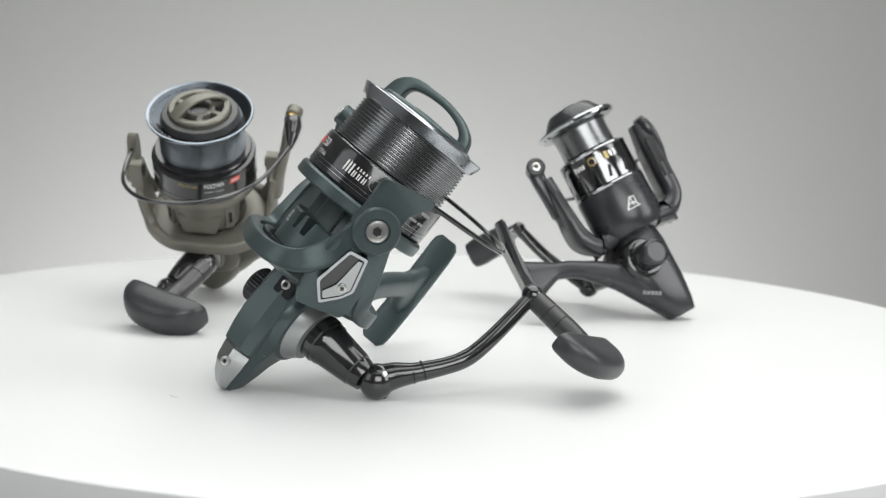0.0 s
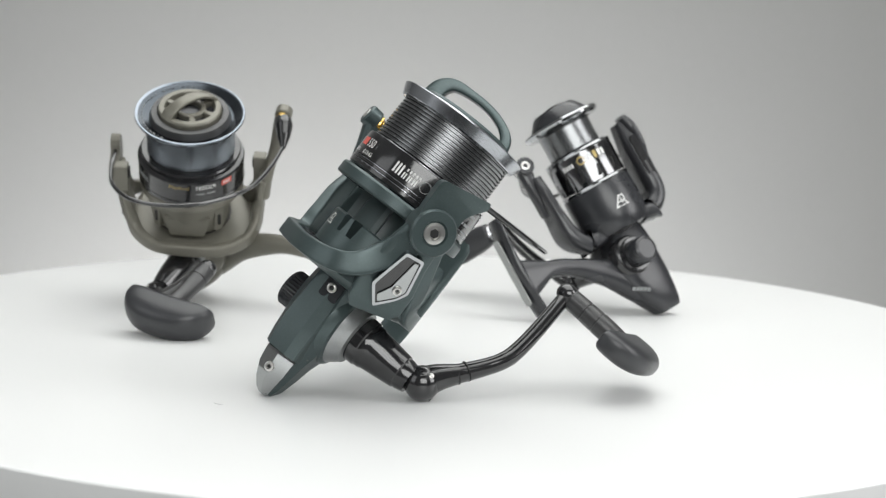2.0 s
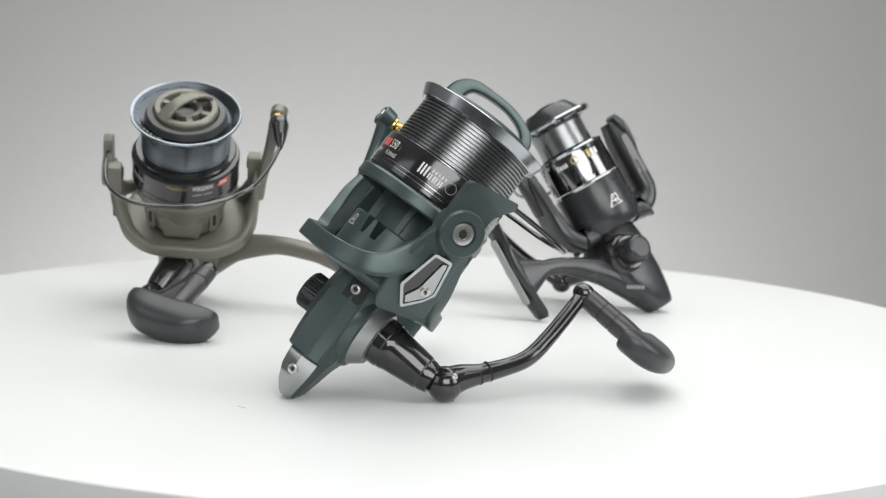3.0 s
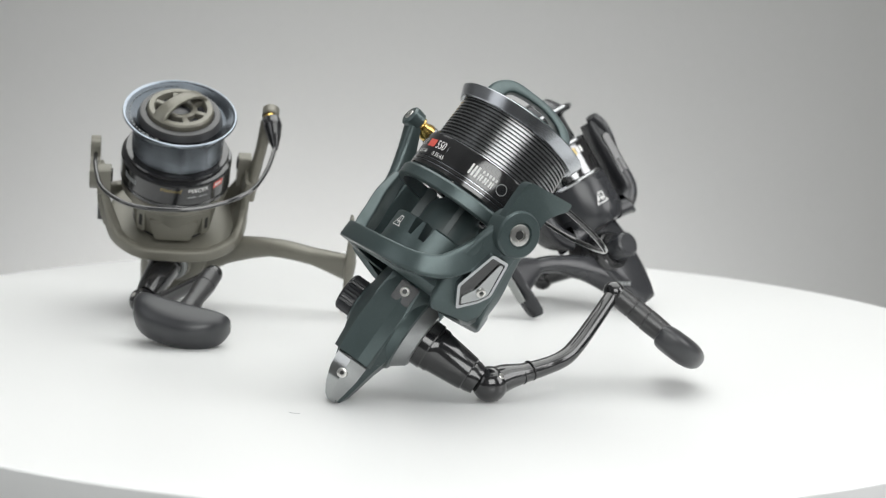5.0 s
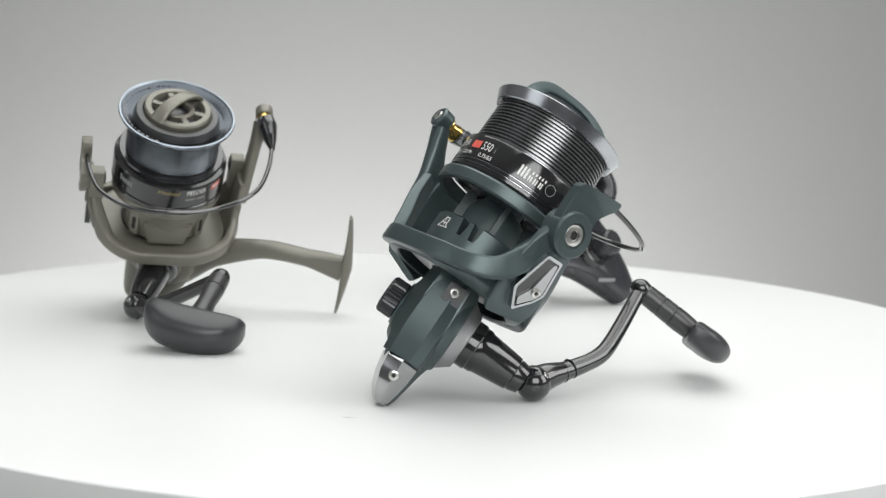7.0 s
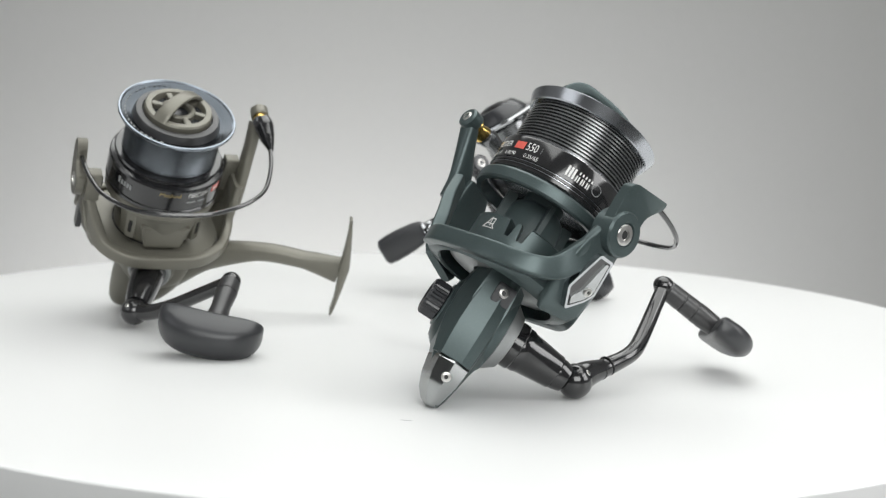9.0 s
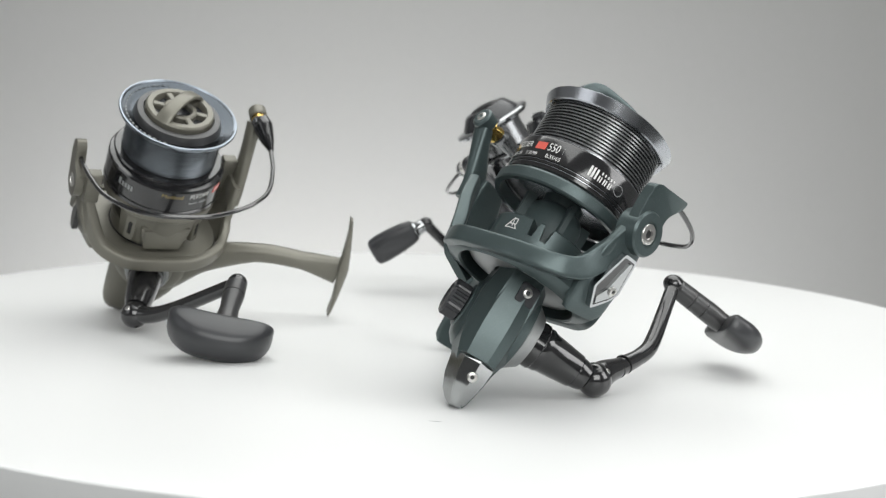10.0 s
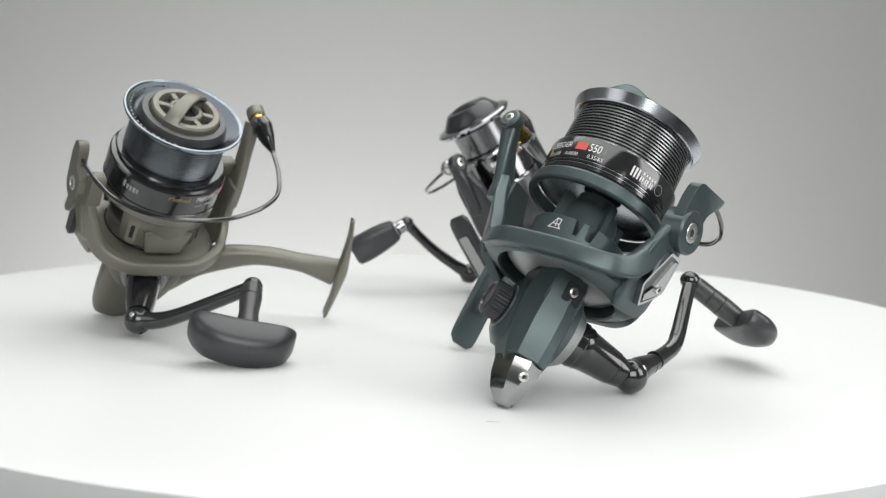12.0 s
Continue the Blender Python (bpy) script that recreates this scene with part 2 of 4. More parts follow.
def build_studio():
    bm = bmesh.new()
    bmesh.ops.create_grid(bm, x_segments=1, y_segments=1, size=3.0, matrix=at(0, -0.5, -0.80))
    tagged(new("floor", make_mesh("floor", bm, DARK_FLOOR)), "grey studio floor under the table", "floor", kind="structure")
    # seamless paper: hangs behind the table and rolls forward on to the floor
    prof = [(1.80, 2.2), (1.80, -0.35)] + [(1.35 + 0.45 * math.cos(a), -0.345 - 0.45 * math.sin(a)) for a in (radians(10 * i) for i in range(1, 10))] + [(0.7, -0.795)]
    bm = bmesh.new()
    rows = [[bm.verts.new((x, y, z)) for y, z in prof] for x in [-2.0 + 0.25 * i for i in range(17)]]
    back = [[bm.verts.new((v.co.x, v.co.y + 0.003, v.co.z - 0.003)) for v in r] for r in rows]
    for a, b in zip(rows, rows[1:]):
        for i in range(len(prof) - 1):
            bm.faces.new((a[i], a[i + 1], b[i + 1], b[i]))
    for a, b in zip(back, back[1:]):
        for i in range(len(prof) - 1):
            bm.faces.new((a[i], b[i], b[i + 1], a[i + 1]))
    tagged(new("backdrop", make_mesh("backdrop", bm, PAPER)), "plain grey paper backdrop behind the table", "backdrop", kind="structure")
    for name, x, y, sx, sy in (("wall_north", 0, 2.55, 3.1, 0.05), ("wall_south", 0, -3.55, 3.1, 0.05), ("wall_east", 3.05, -0.5, 0.05, 3.0), ("wall_west", -3.05, -0.5, 0.05, 3.0)):
        bm = bmesh.new()
        bmesh.ops.create_cube(bm, size=2, matrix=Matrix.LocRotScale((x, y, 0.8), None, (sx, sy, 1.6)))
        tagged(new(name, make_mesh(name, bm, WALL)), "plain grey studio wall", "wall", kind="structure")
    bm = bmesh.new()
    bmesh.ops.create_cube(bm, size=2, matrix=Matrix.LocRotScale((0, -0.5, 2.45), None, (3.1, 3.1, 0.05)))
    tagged(new("ceiling", make_mesh("ceiling", bm, WALL)), "plain grey studio ceiling", "ceiling", kind="structure")


def build_table():
    stand = tagged(new("table_stand"), "plain dark stand under the white turntable", "stand")
    stand.location = (0, 0, -0.80)
    part("column", lathe(bmesh.new(), [(40, 12), (40, 740), (120, 745), (120, 778)], None, 40), BLACK_MATT, stand)
    part("foot_plate", lathe(bmesh.new(), [(220, 1), (220, 8), (212, 12), (0, 12)], None, 48), BLACK_MATT, stand)
    ob = tagged(new("turntable"), "round glossy white turntable with a rounded edge", "turntable")
    r, t, e = TABLE_R / MM, THICK / MM, 1.1
    prof = [(0, -e)] + [(r - e + e * math.cos(a), -e + e * math.sin(a)) for a in (radians(15 * i) for i in range(0, 7))]
    prof += [(r - 40, 0.0), (r * 0.4, 0), (0, 0)]
    part("tabletop", lathe(bmesh.new(), prof, None, 256), TABLE_WHITE, ob, "glossy white round top", 50)
    part("edge_band", lathe(bmesh.new(), [(0, -t), (r - e, -t), (r - e * 0.3, -t + e * 0.3), (r, -t + e), (r, -e - 0.01), (r - 4, -e - 0.02), (0, -e - 0.5)], None, 256), TABLE_WHITE, ob, "smooth white edge band", 50)
    return ob


# ---- shared reel parts ----


def t_knob(parent, length, mat, name="knob", depth=15.0, thick=7.2, top=8.0, m=None):
    """A half-moon grip: a bar flat towards its stem and bellied away from it. Its bar runs along local y."""
    rings = []
    n = 28
    for i in range(n + 1):
        f = -1 + 2 * i / n
        f = math.copysign(1 - (1 - abs(f)) ** 1.6, f)
        y = f * length / 2
        g = max(1 - abs(f) ** 5.0, 0.0) ** 0.5
        h = max(1 - abs(f) ** 2.6, 0.0) ** 0.5
        lo, hi = -top * (0.86 + 0.14 * g) + 1.6 * (1 - f * f), depth * h - 3.0 * abs(f) ** 3
        hw = thick * (0.34 + 0.66 * g)
        ring = []
        for k in range(24):
            a = 2 * math.pi * k / 24
            c, s = math.cos(a), math.sin(a)
            mid, half = (hi + lo) / 2, max((hi - lo) / 2, 0.3)
            e = 0.30 if c < 0 else 0.85
            ring.append(m @ Vector((mid + half * math.copysign(abs(c) ** e, c), y, hw * math.copysign(abs(s) ** (0.38 if c < 0 else 0.85), s))))
        rings.append(ring)
    return part(name, loft(bmesh.new(), rings), mat, parent, "soft dark grip", 38)


def foot_and_stem(root, mat, y, z0, z1, stem_pts, stem_sizes, width=7.0, x=0.0, panel=None, lean=0.0, twist=0.0):
    """The curved stem and the long foot by which a reel is clamped to a rod."""
    stem = part("stem", bar(bmesh.new(), stem_pts, stem_sizes, 10, seg=20, up=(1, 0, 0), power=2.6), mat, root)
    # the foot: a long plate, thicker in the middle, thin and rounded at both ends
    rings = []
    n = 24
    zm = (z0 + z1) / 2
    for i in range(n + 1):
        f = -1 + 2 * i / n
        z = zm + f * (z1 - z0) / 2
        w = width * (max(1 - abs(f) ** 12, 0.0) ** 0.5 * 0.4 + 0.6)
        th = 0.9 + 2.4 * (1 - abs(f)) ** 1.2
        yy = y - 2.0 * f * f - lean * f
        xx = x - twist * f
        ring = []
        for k in range(16):
            a = 2 * math.pi * k / 16
            c, s = math.cos(a), math.sin(a)
            ring.append(Vector((xx + w * math.copysign(abs(c) ** 0.6, c), yy + th * math.copysign(abs(s) ** 0.6, s) - (1.2 * c * c if s > 0 else 0), z)))
        rings.append(ring)
    foot = part("foot", loft(bmesh.new(), rings), mat, root)
    if panel:
        # paler strip standing for the lit flat face of the foot
        part("foot_panel", prism(bmesh.new(), rounded([(-width * 0.42, z0 + 12), (width * 0.42, z0 + 12), (width * 0.42, z1 - 12), (-width * 0.42, z1 - 12)], 2),
                                 -0.3, 0.3, Matrix(((1, 0, 0, x), (0, 0, 1, panel), (0, 1, 0, 0), (0, 0, 0, 1)))), PANEL_LIT, foot)
    return stem


def body_shell(root, rows, mat, name="body", power=3.0, seg=32):
    """The gear case: rows of (z, centre x, centre y, half x, half y)."""
    zs = spline([(r[0], r[1], r[2]) for r in rows], 5)
    sz = spline([(r[3], r[4], 0) for r in rows], 5)
    rings = [oval(s.x, s.y, q.x, power, seg, q.y, q.z) for q, s in zip(zs, sz)]
    return part(name, loft(bmesh.new(), rings), mat, root)


def facet_shell(root, rows, mat, name="body", front=0.5, side=0.45, sharp=19):
    """A gear case of flat faces: rows of (z, centre x, centre y, half x, half y); each ring is a chamfered box."""
    rings = []
    for z, cx, cy, hx, hy in rows:
        a, b = front * hx, side * hy
        rings.append([Vector((cx + x, cy + y, z)) for x, y in ((-a, -hy), (a, -hy), (hx, -b), (hx, b), (a, hy), (-a, hy), (-hx, b), (-hx, -b))])
    bm = loft(bmesh.new(), rings)
    return part(name, bm, mat, root, sharp=sharp)


def bail_wire(root, pts, r=1.15, mat=BLACK_GLOSS):
    return part("bail_wire", bar(bmesh.new(), pts, [r] * len(pts), 10, seg=10), mat, root, "thin glossy black bail wire")


def open_rotor(root, turn, mat, inner, arm_top, low=-84.0, hx=40.0, hy=31.0, ring_r=32.3, ring_z=(-49.0, -43.0), band_z=-80.0, hub_top=-61.5, tray_in=0.0, edge=4.0, corner=0.0):
    """The cup that turns about the spool: tray, hub, ring, two curved bands and two arms along its x axis."""
    m = rz(turn)
    m3 = m.to_3x3()
    tray_rings = [[m @ v for v in oval(*a)] for a in (
        (hx * 0.70, hy * 0.74, low + 5.0, 2.2), (hx * 0.74, hy * 0.78, low + 0.6, 2.2), (hx * 0.78, hy * 0.84, low, 2.3), (hx * 0.88, hy * 0.95, low + 2.0, 2.5),
        (hx * 0.92, hy * 0.985, low + 6.0, 2.7), (hx * 0.90, hy * 0.95, low + 8.0, 2.7), (hx * 0.80, hy * 0.84, low + 8.5, 2.5))]
    if tray_in:
        tray_rings = [[m @ v for v in oval(*a)] for a in (
            (tray_in, tray_in - 0.6, low + 7.4, 2.0), (tray_in + 0.1, tray_in - 0.5, low + 0.8, 2.0), (tray_in + 0.9, tray_in + 0.3, low, 2.0), (hx * 0.86, hy * 0.97, low + 1.2, 2.3),
            (hx * 0.915, hy * 1.01, low + 3.4, 2.5), (hx * 0.92, hy * 1.0, low + 7.0, 2.6), (hx * 0.80, hy * 0.84, low + 7.6, 2.5))]
    rim, disc, lift = (tray_in - 0.2, tray_in - 1.8, 4.6) if tray_in else (hy * 0.73, 20.5, 0.0)
    tray = part("rotor_tray", loft(bmesh.new(), tray_rings), mat, root)
    # black ring standing in for the shaded gap round the collar
    part("gap_shade", lathe(bmesh.new(), [(rim, low + 9), (rim, low + lift + 1.6), (disc - 1, low + lift + 1.4), (disc - 1, low + 9)]), BLACK_MATT, tray)
    part("rotor_collar", lathe(bmesh.new(), [(disc, low + 8), (disc - 0.2, low + lift + 0.6), (disc - 1.0, low + lift - 0.1), (disc - 5.0, low + lift - 0.9), (12, low + lift - 1.8), (10, low + lift + 2)]), GREY_METAL, tray, "bare grey metal collar")
    # hub with notches cut in its upper edge
    seg = 144
    rings = []
    for r, z in ((22.3, low + 7), (22.3, hub_top - 0.8), (21.6, hub_top), (13.8, hub_top), (13.0, hub_top - 0.6), (13.0, low + 10)):
        ring = []
        for k in range(seg):
            a = 360 * k / seg
            cut = any(abs((a - c + 180) % 360 - 180) < 4.4 for c in (297, 314, 117, 134))
            zz = hub_top - 8.0 if cut and z > hub_top - 3 else z
            ring.append(m @ Vector((r * math.cos(radians(a)), r * math.sin(radians(a)), zz)))
        rings.append(ring)
    hub = part("hub", loft(bmesh.new(), rings), mat, root)
    part("column", lathe(bmesh.new(), [(13.5, low + 7), (13.5, -52), (12, -48), (9.5, -46), (9.5, -42)]), inner, hub)
    for a in (60, 150, 240, 330):
        part("rib", prism(bmesh.new(), [(12.5, -1.3), (17.4, -1.3), (17.4, 1.3), (12.5, 1.3)], hub_top - 4, -46, m @ rz(a), 0.4), inner, hub)
    lo, hi = ring_z
    prof = [(ring_r - 3.0, lo), (ring_r - 0.6, lo), (ring_r, lo + 0.8), (ring_r, hi - 1.0), (ring_r - 0.7, hi), (ring_r - 2.0, hi), (ring_r - 2.4, hi - 1), (ring_r - 2.6, lo + 0.6)]
    part("rotor_ring", lathe(bmesh.new(), prof, None, 64, closed=True), mat, root)
    # curved bands, front and back, that sweep up into the arms
    for s in (1, -1):
        rise = ((-hx + 5.6, -16.0, -70.5), (-hx + 0.8, -10.0, -58), (-arm_top + 1.0, -4.0, -46))
        if corner and s > 0:  # the upright that carries the line roller stands further forward
            rise = ((-hx + 5.7, -17.0, -71), (-hx - 0.8, -13.0, -60), (-arm_top - 0.2, -8.0, -49))
        pts = [(arm_top - 0.8, -1.0, -44), (arm_top - 2.0, -3.0, -54), (hx + 0.8, -6.5, -64), (hx - 0.6, -14.0, band_z + 7.0), (hx - 6.5, -23.0, band_z + 1.8), (hx * 0.45, -hy + 0.4, band_z),
               (-hx * 0.2, -hy - 0.6, band_z), (-hx * 0.52 + corner, -hy + 2.4, band_z + 0.2), (-hx + 9.6 + corner, -21.6 + corner * 0.5, band_z + 2.2), *rise]
        pts = [Vector((s * x, s * y, z)) for x, y, z in pts]
        path = spline(pts, 8)
        sz = [(6.6, 2.3), (6.2, 2.4), (5.8, 2.5), (5.0, 2.6), (4.3, 2.7), (4.0, 2.8), (4.0, 2.8), (4.0, 2.8), (4.2, 3.2), (4.6, 3.2), (5.0, 2.8), (5.4, 2.4)]
        if corner and s > 0:
            sz[-3:] = [(6.0, 3.2), (7.8, 3.0), (8.6, 2.6)]
        sizes, ups = [], []
        for i, q in enumerate(path):
            f = i / 8
            k = min(int(f), len(sz) - 2)
            g = f - k
            sizes.append((sz[k][0] * (1 - g) + sz[k + 1][0] * g, sz[k][1] * (1 - g) + sz[k + 1][1] * g))
            ups.append(m3 @ Vector((q.x / hx ** 2 * 1.2, q.y / hy ** 2, 0)).normalized())
        part("rotor_band", sweep(bmesh.new(), [m @ q for q in path], sizes, seg=32, up=ups, power=edge), mat, root)
    # arms: broad plates at both ends
    for s in (1, -1):
        pts = [(s * (hx - 6.4), s * 5.0, low - 1.0), (s * (hx - 4.4), s * 4.0, low + 3), (s * (hx - 2.2), s * 2.0, -75), (s * (hx + 1.0), 0, -62), (s * (arm_top - 2.2), 0, -50), (s * (arm_top - 1.2), 0, -43)]
        bm = bar(bmesh.new(), [m @ Vector(q) for q in pts], [(10.0, 1.9), (12.4, 2.3), (13.0, 2.4), (11.0, 2.4), (9.0, 2.4), (7.4, 2.2)], 8, seg=32, up=m3 @ Vector((s, 0, 0)), power=max(3.4, edge * 0.8))
        part("rotor_arm", bm, mat, root)
    return tray


def build_table_and_room():
    build_studio()
    return build_table()


FACE = Matrix(((0, 0, 1, 0), (1, 0, 0, 0), (0, 1, 0, 0), (0, 0, 0, 1)))  # x along the girth, y up, z outwards


def roller_arm(root, turn, mat, pts, sizes, head, r, length, roller_mat=BRASS):
    """An arm that ends in a round head; the line roller runs on from the head along the girth."""
    m = rz(turn)
    arm = part("roller_arm", bar(bmesh.new(), [m @ Vector(q) for q in pts], sizes, 8, seg=20, up=m.to_3x3() @ Vector((-1, 0, 0)), power=2.8), mat, root)
    d = m.to_3x3() @ Vector((0.10, 1, -0.10)).normalized()
    f = along(m @ Vector(head), d)
    part("arm_head", lathe(bmesh.new(), [(r - 1.0, -3.6), (r, -2.8), (r, 2.4), (r - 0.8, 3.2)], f, 32), mat, arm)
    roll = part("line_roller", lathe(bmesh.new(), [(r * 0.78, 3.2), (r * 0.82, 4.0), (r * 0.62, 5.0), (r * 0.62, length * 0.6), (r * 0.84, length * 0.85), (r * 0.84, length)], f, 28), roller_mat, arm, "polished metal line roller")
    part("roller_cap", lathe(bmesh.new(), [(r * 0.84, length), (r * 0.9, length + 1.0), (r * 0.7, length + 4.0), (r * 0.4, length + 7.0)], f, 28), BLACK_ANOD, roll)
    screw(arm, f @ Vector((0, 0, -3.6)), -d, r * 0.48)
    return arm


def crank(root, axis_y, axis_z, x0, cone, ball, ball_r, arm_pts, arm_sizes, tip, tip_r):
    """Handle: gear-side boss, tapered shank, ball joint, cranked arm and end joint."""
    m = along((x0, axis_y, axis_z), (1, 0, 0))
    handle = part("handle_shank", lathe(bmesh.new(), [(r, x - x0) for x, r in cone], m, 40), BLACK_GLOSS, root, "glossy black tapered handle shank")
    part("joint_ball", lathe(bmesh.new(), [(ball_r * math.sin(radians(a)), -ball_r * math.cos(radians(a))) for a in range(0, 181, 12)], at(*ball), 28), BLACK_GLOSS, handle)
    part("joint_pin", lathe(bmesh.new(), [(1.5, 0), (1.5, ball_r * 0.97), (1.1, ball_r * 1.02), (0, ball_r * 1.02)], along(ball, (0.30, -0.62, 0.72)), 16), STEEL, handle)
    slot = along(ball, (0.36, 0.66, -0.66), (1, 0, 0))
    # dark block in place of the shade in the ball's cut slot
    part("joint_slot", prism(bmesh.new(), rect(-1.1, -ball_r * 0.62, 1.1, ball_r * 0.62), ball_r * 0.4, ball_r * 0.86, slot), HOLE_SHADE, handle)
    arm = part("crank_arm", bar(bmesh.new(), arm_pts, arm_sizes, 10, seg=18, up=(1, 0, 0)), BLACK_GLOSS, root, "glossy black cranked handle arm")
    part("tip_joint", lathe(bmesh.new(), [(tip_r * math.sin(radians(a)), -tip_r * 1.1 * math.cos(radians(a))) for a in range(0, 181, 15)], along(tip, (1, 0, 0)), 24), BLACK_GLOSS, arm)
    return handle, arm


def arm_rings(arm, p, d, r, count=2):
    for k in range(count):
        q = Vector(p) + Vector(d).normalized() * 5.0 * k
        # thin dark ring drawn for the shade of a groove
        part("groove_ring", lathe(bmesh.new(), [(r, -0.25), (r + 0.25, -0.2), (r + 0.25, 0.2), (r, 0.25)], along(q, d), 24), HOLE_SHADE, arm)


def knurled(bm, r, z0, z1, m, teeth=32, depth=0.5):
    rings = []
    n = teeth * 2
    for rr, z, cut in ((r - 1.2, z0, 0), (r, z0 + 0.8, depth), (r, z1 - 1.4, depth), (r - 1.0, z1 - 0.3, 0), (r - 2.4, z1, 0), (r - 3.2, z1 - 0.7, 0), (0.1, z1 - 0.7, 0)):
        rings.append([m @ Vector(((rr - (cut if k % 2 else 0)) * math.cos(2 * math.pi * k / n), (rr - (cut if k % 2 else 0)) * math.sin(2 * math.pi * k / n), z)) for k in range(n)])
    return loft(bm, rings)


# ---- the green reel ----
GREEN_POSE = frame_of((-0.0040, -0.1606, 0.1190), (0.7417, -0.4143, -0.5274), (0.5956, 0.0454, 0.8020))


def green_reel():
    root = thing("fishing_reel", GREEN_POSE, "dark green fishing reel with black ribbed spool, leaning on its handle", "fishing reel", "reels on the turntable")
    turn = -53.0
    # spool
    prof = [(26.6, -26.0)]
    n = 13
    for i in range(n):
        z = -25.6 + i * 1.62
        r = 28.4 - 0.035 * i
        prof += [(r - 1.0, z), (r, z + 0.3), (r, z + 0.95), (r - 1.0, z + 1.2)]
    prof += [(26.8, -4.2)]
    spool = part("spool", lathe(bmesh.new(), prof, None, 96), BLACK_ANOD, root, "black ribbed metal spool", 25)
    lip = [(27.0, -4.9), (29.4, -5.2), (30.0, -4.8), (31.7, -0.6), (31.9, -0.1), (31.5, 0.3), (27.6, -0.6), (25.6, -0.9), (25.2, 0.9), (24.4, 1.5), (23.4, 1.6), (23.0, 0.5), (0, 0.5)]
    part("spool_lip", lathe(bmesh.new(), lip, None, 96), GUNMETAL, spool, "polished gunmetal spool lip", 25)
    skirt = [(24.0, -25.6), (29.8, -25.9), (30.7, -26.6), (30.9, -27.4), (30.9, -37.6), (30.5, -37.8), (30.5, -38.1), (30.9, -38.3), (30.9, -39.4), (30.5, -39.6), (30.5, -39.9), (30.9, -40.1), (30.9, -41.6), (30.3, -42.3), (28.9, -42.3), (28.6, -41.0), (28.4, -30.0), (12, -29.0)]
    sk = part("skirt", lathe(bmesh.new(), skirt, None, 96), BLACK_GLOSS, spool, "glossy black printed skirt", 25)
    for z in (-26.35, -37.95, -39.75):
        part("line_ring", lathe(bmesh.new(), [(30.45, z - 0.14), (30.62, z - 0.12), (30.62, z + 0.12), (30.45, z + 0.14)], None, 96), GUNMETAL, sk)
    R = 30.9
    bent("print", text_polys("550", 5.6, 0, 0.72), R, -31.6, -130.6, PRINT_WHITE, sk)
    bent("print", text_polys("i", 4.4, 0, 0.6), R, -31.7, -121.6, PRINT_GREY, sk)
    bent("print", [rect(-2.9, -1.8, 2.9, 1.8)], R, -31.5, -143.4, PRINT_RED, sk, label="red printed box")
    bent("print", text_polys("FEEDER", 4.2, 0, 0.86), R, -31.5, -164.5, PRINT_WHITE, sk)
    bent("print", text_polys("0.35/65", 2.7, 0, 0.95), R, -36.0, -127.5, PRINT_WHITE, sk)
    bent("print", text_polys("0.30/90", 2.5, 0, 0.95), R, -36.0, -150, PRINT_WHITE, sk)
    bent("print", text_polys("0.25/120", 2.5, 0, 0.95), R, -36.0, -170, PRINT_WHITE, sk)
    # maker's mark as plain strokes: a tall block, a lower row and a small row above it
    mk = [rect(-9.1 + 1.6 * k, -2.5, -8.2 + 1.6 * k, 2.4) for k in range(3)]
    for k in range(3):
        mk += [rect(-4.1 + 2.7 * k, -2.5, -3.45 + 2.7 * k, 0.2), rect(-3.0 + 2.7 * k, -2.5, -2.4 + 2.7 * k, 0.2)]
    mk += [rect(-3.5 + 1.6 * k, 1.0, -2.8 + 1.6 * k, 2.3) for k in range(5)]
    bent("print", mk, R, -33.4, -79.5, PRINT_WHITE, sk)
    bent("print", circle_strip(0, 0, 2.25, 0.3), R, -33.4, -66.4, PRINT_GREY, sk)
    bent("print", [rect(-8, 0, -2, 1.4), rect(-1, 0, 6, 1.4), rect(-6, -4.4, 0, -3.2), rect(1, -4.4, 6, -3.2)], R, -31, -18, PRINT_GREY, sk)
    # drag knob with its bridge
    knob = part("drag_knob", lathe(bmesh.new(), [(22.4, 0.7), (22.4, 2.2), (21.6, 3.2), (19.6, 3.4), (18.9, 2.5), (8.5, 2.2), (7.8, 4.0), (0, 4.4)], None, 64), GREEN, root)
    for a in (25, 75, 205, 255):
        prism(bm := bmesh.new(), [(8.4, -1.6), (19.4, -1.2), (19.4, 1.2), (8.4, 1.6)], 1.0, 3.2, rz(a), 0.3)
        part("spoke", bm, GREEN, knob)
    bm = bar(bmesh.new(), [rz(12) @ Vector(q) for q in ((-19.0, 0, 1.2), (-18.0, 0, 7.4), (-13.6, 0, 11.8), (-5.0, 0, 13.0), (5.0, 0, 12.6), (13.6, 0, 10.0), (18.6, 0, 6.0), (19.6, 0, 1.0))],
             [(4.6, 4.4), (3.8, 4.4), (2.6, 4.2), (1.9, 4.0), (1.8, 4.0), (2.0, 4.2), (2.6, 4.4), (3.4, 4.4)], 8, seg=28, up=rz(12).to_3x3() @ Vector((0, 1, 0)), power=7.0)
    part("bridge", bm, GREEN, knob)
    # rotor
    open_rotor(root, turn, GREEN, GREEN_IN, 45.5, low=-86.6, band_z=-82.0, tray_in=28.2, edge=7.0, corner=1.8)
    bent("print", emblem(5.4), 22.3, -66.6, -142, PRINT_WHITE, root)
    m = rz(turn)
    face = m @ FACE
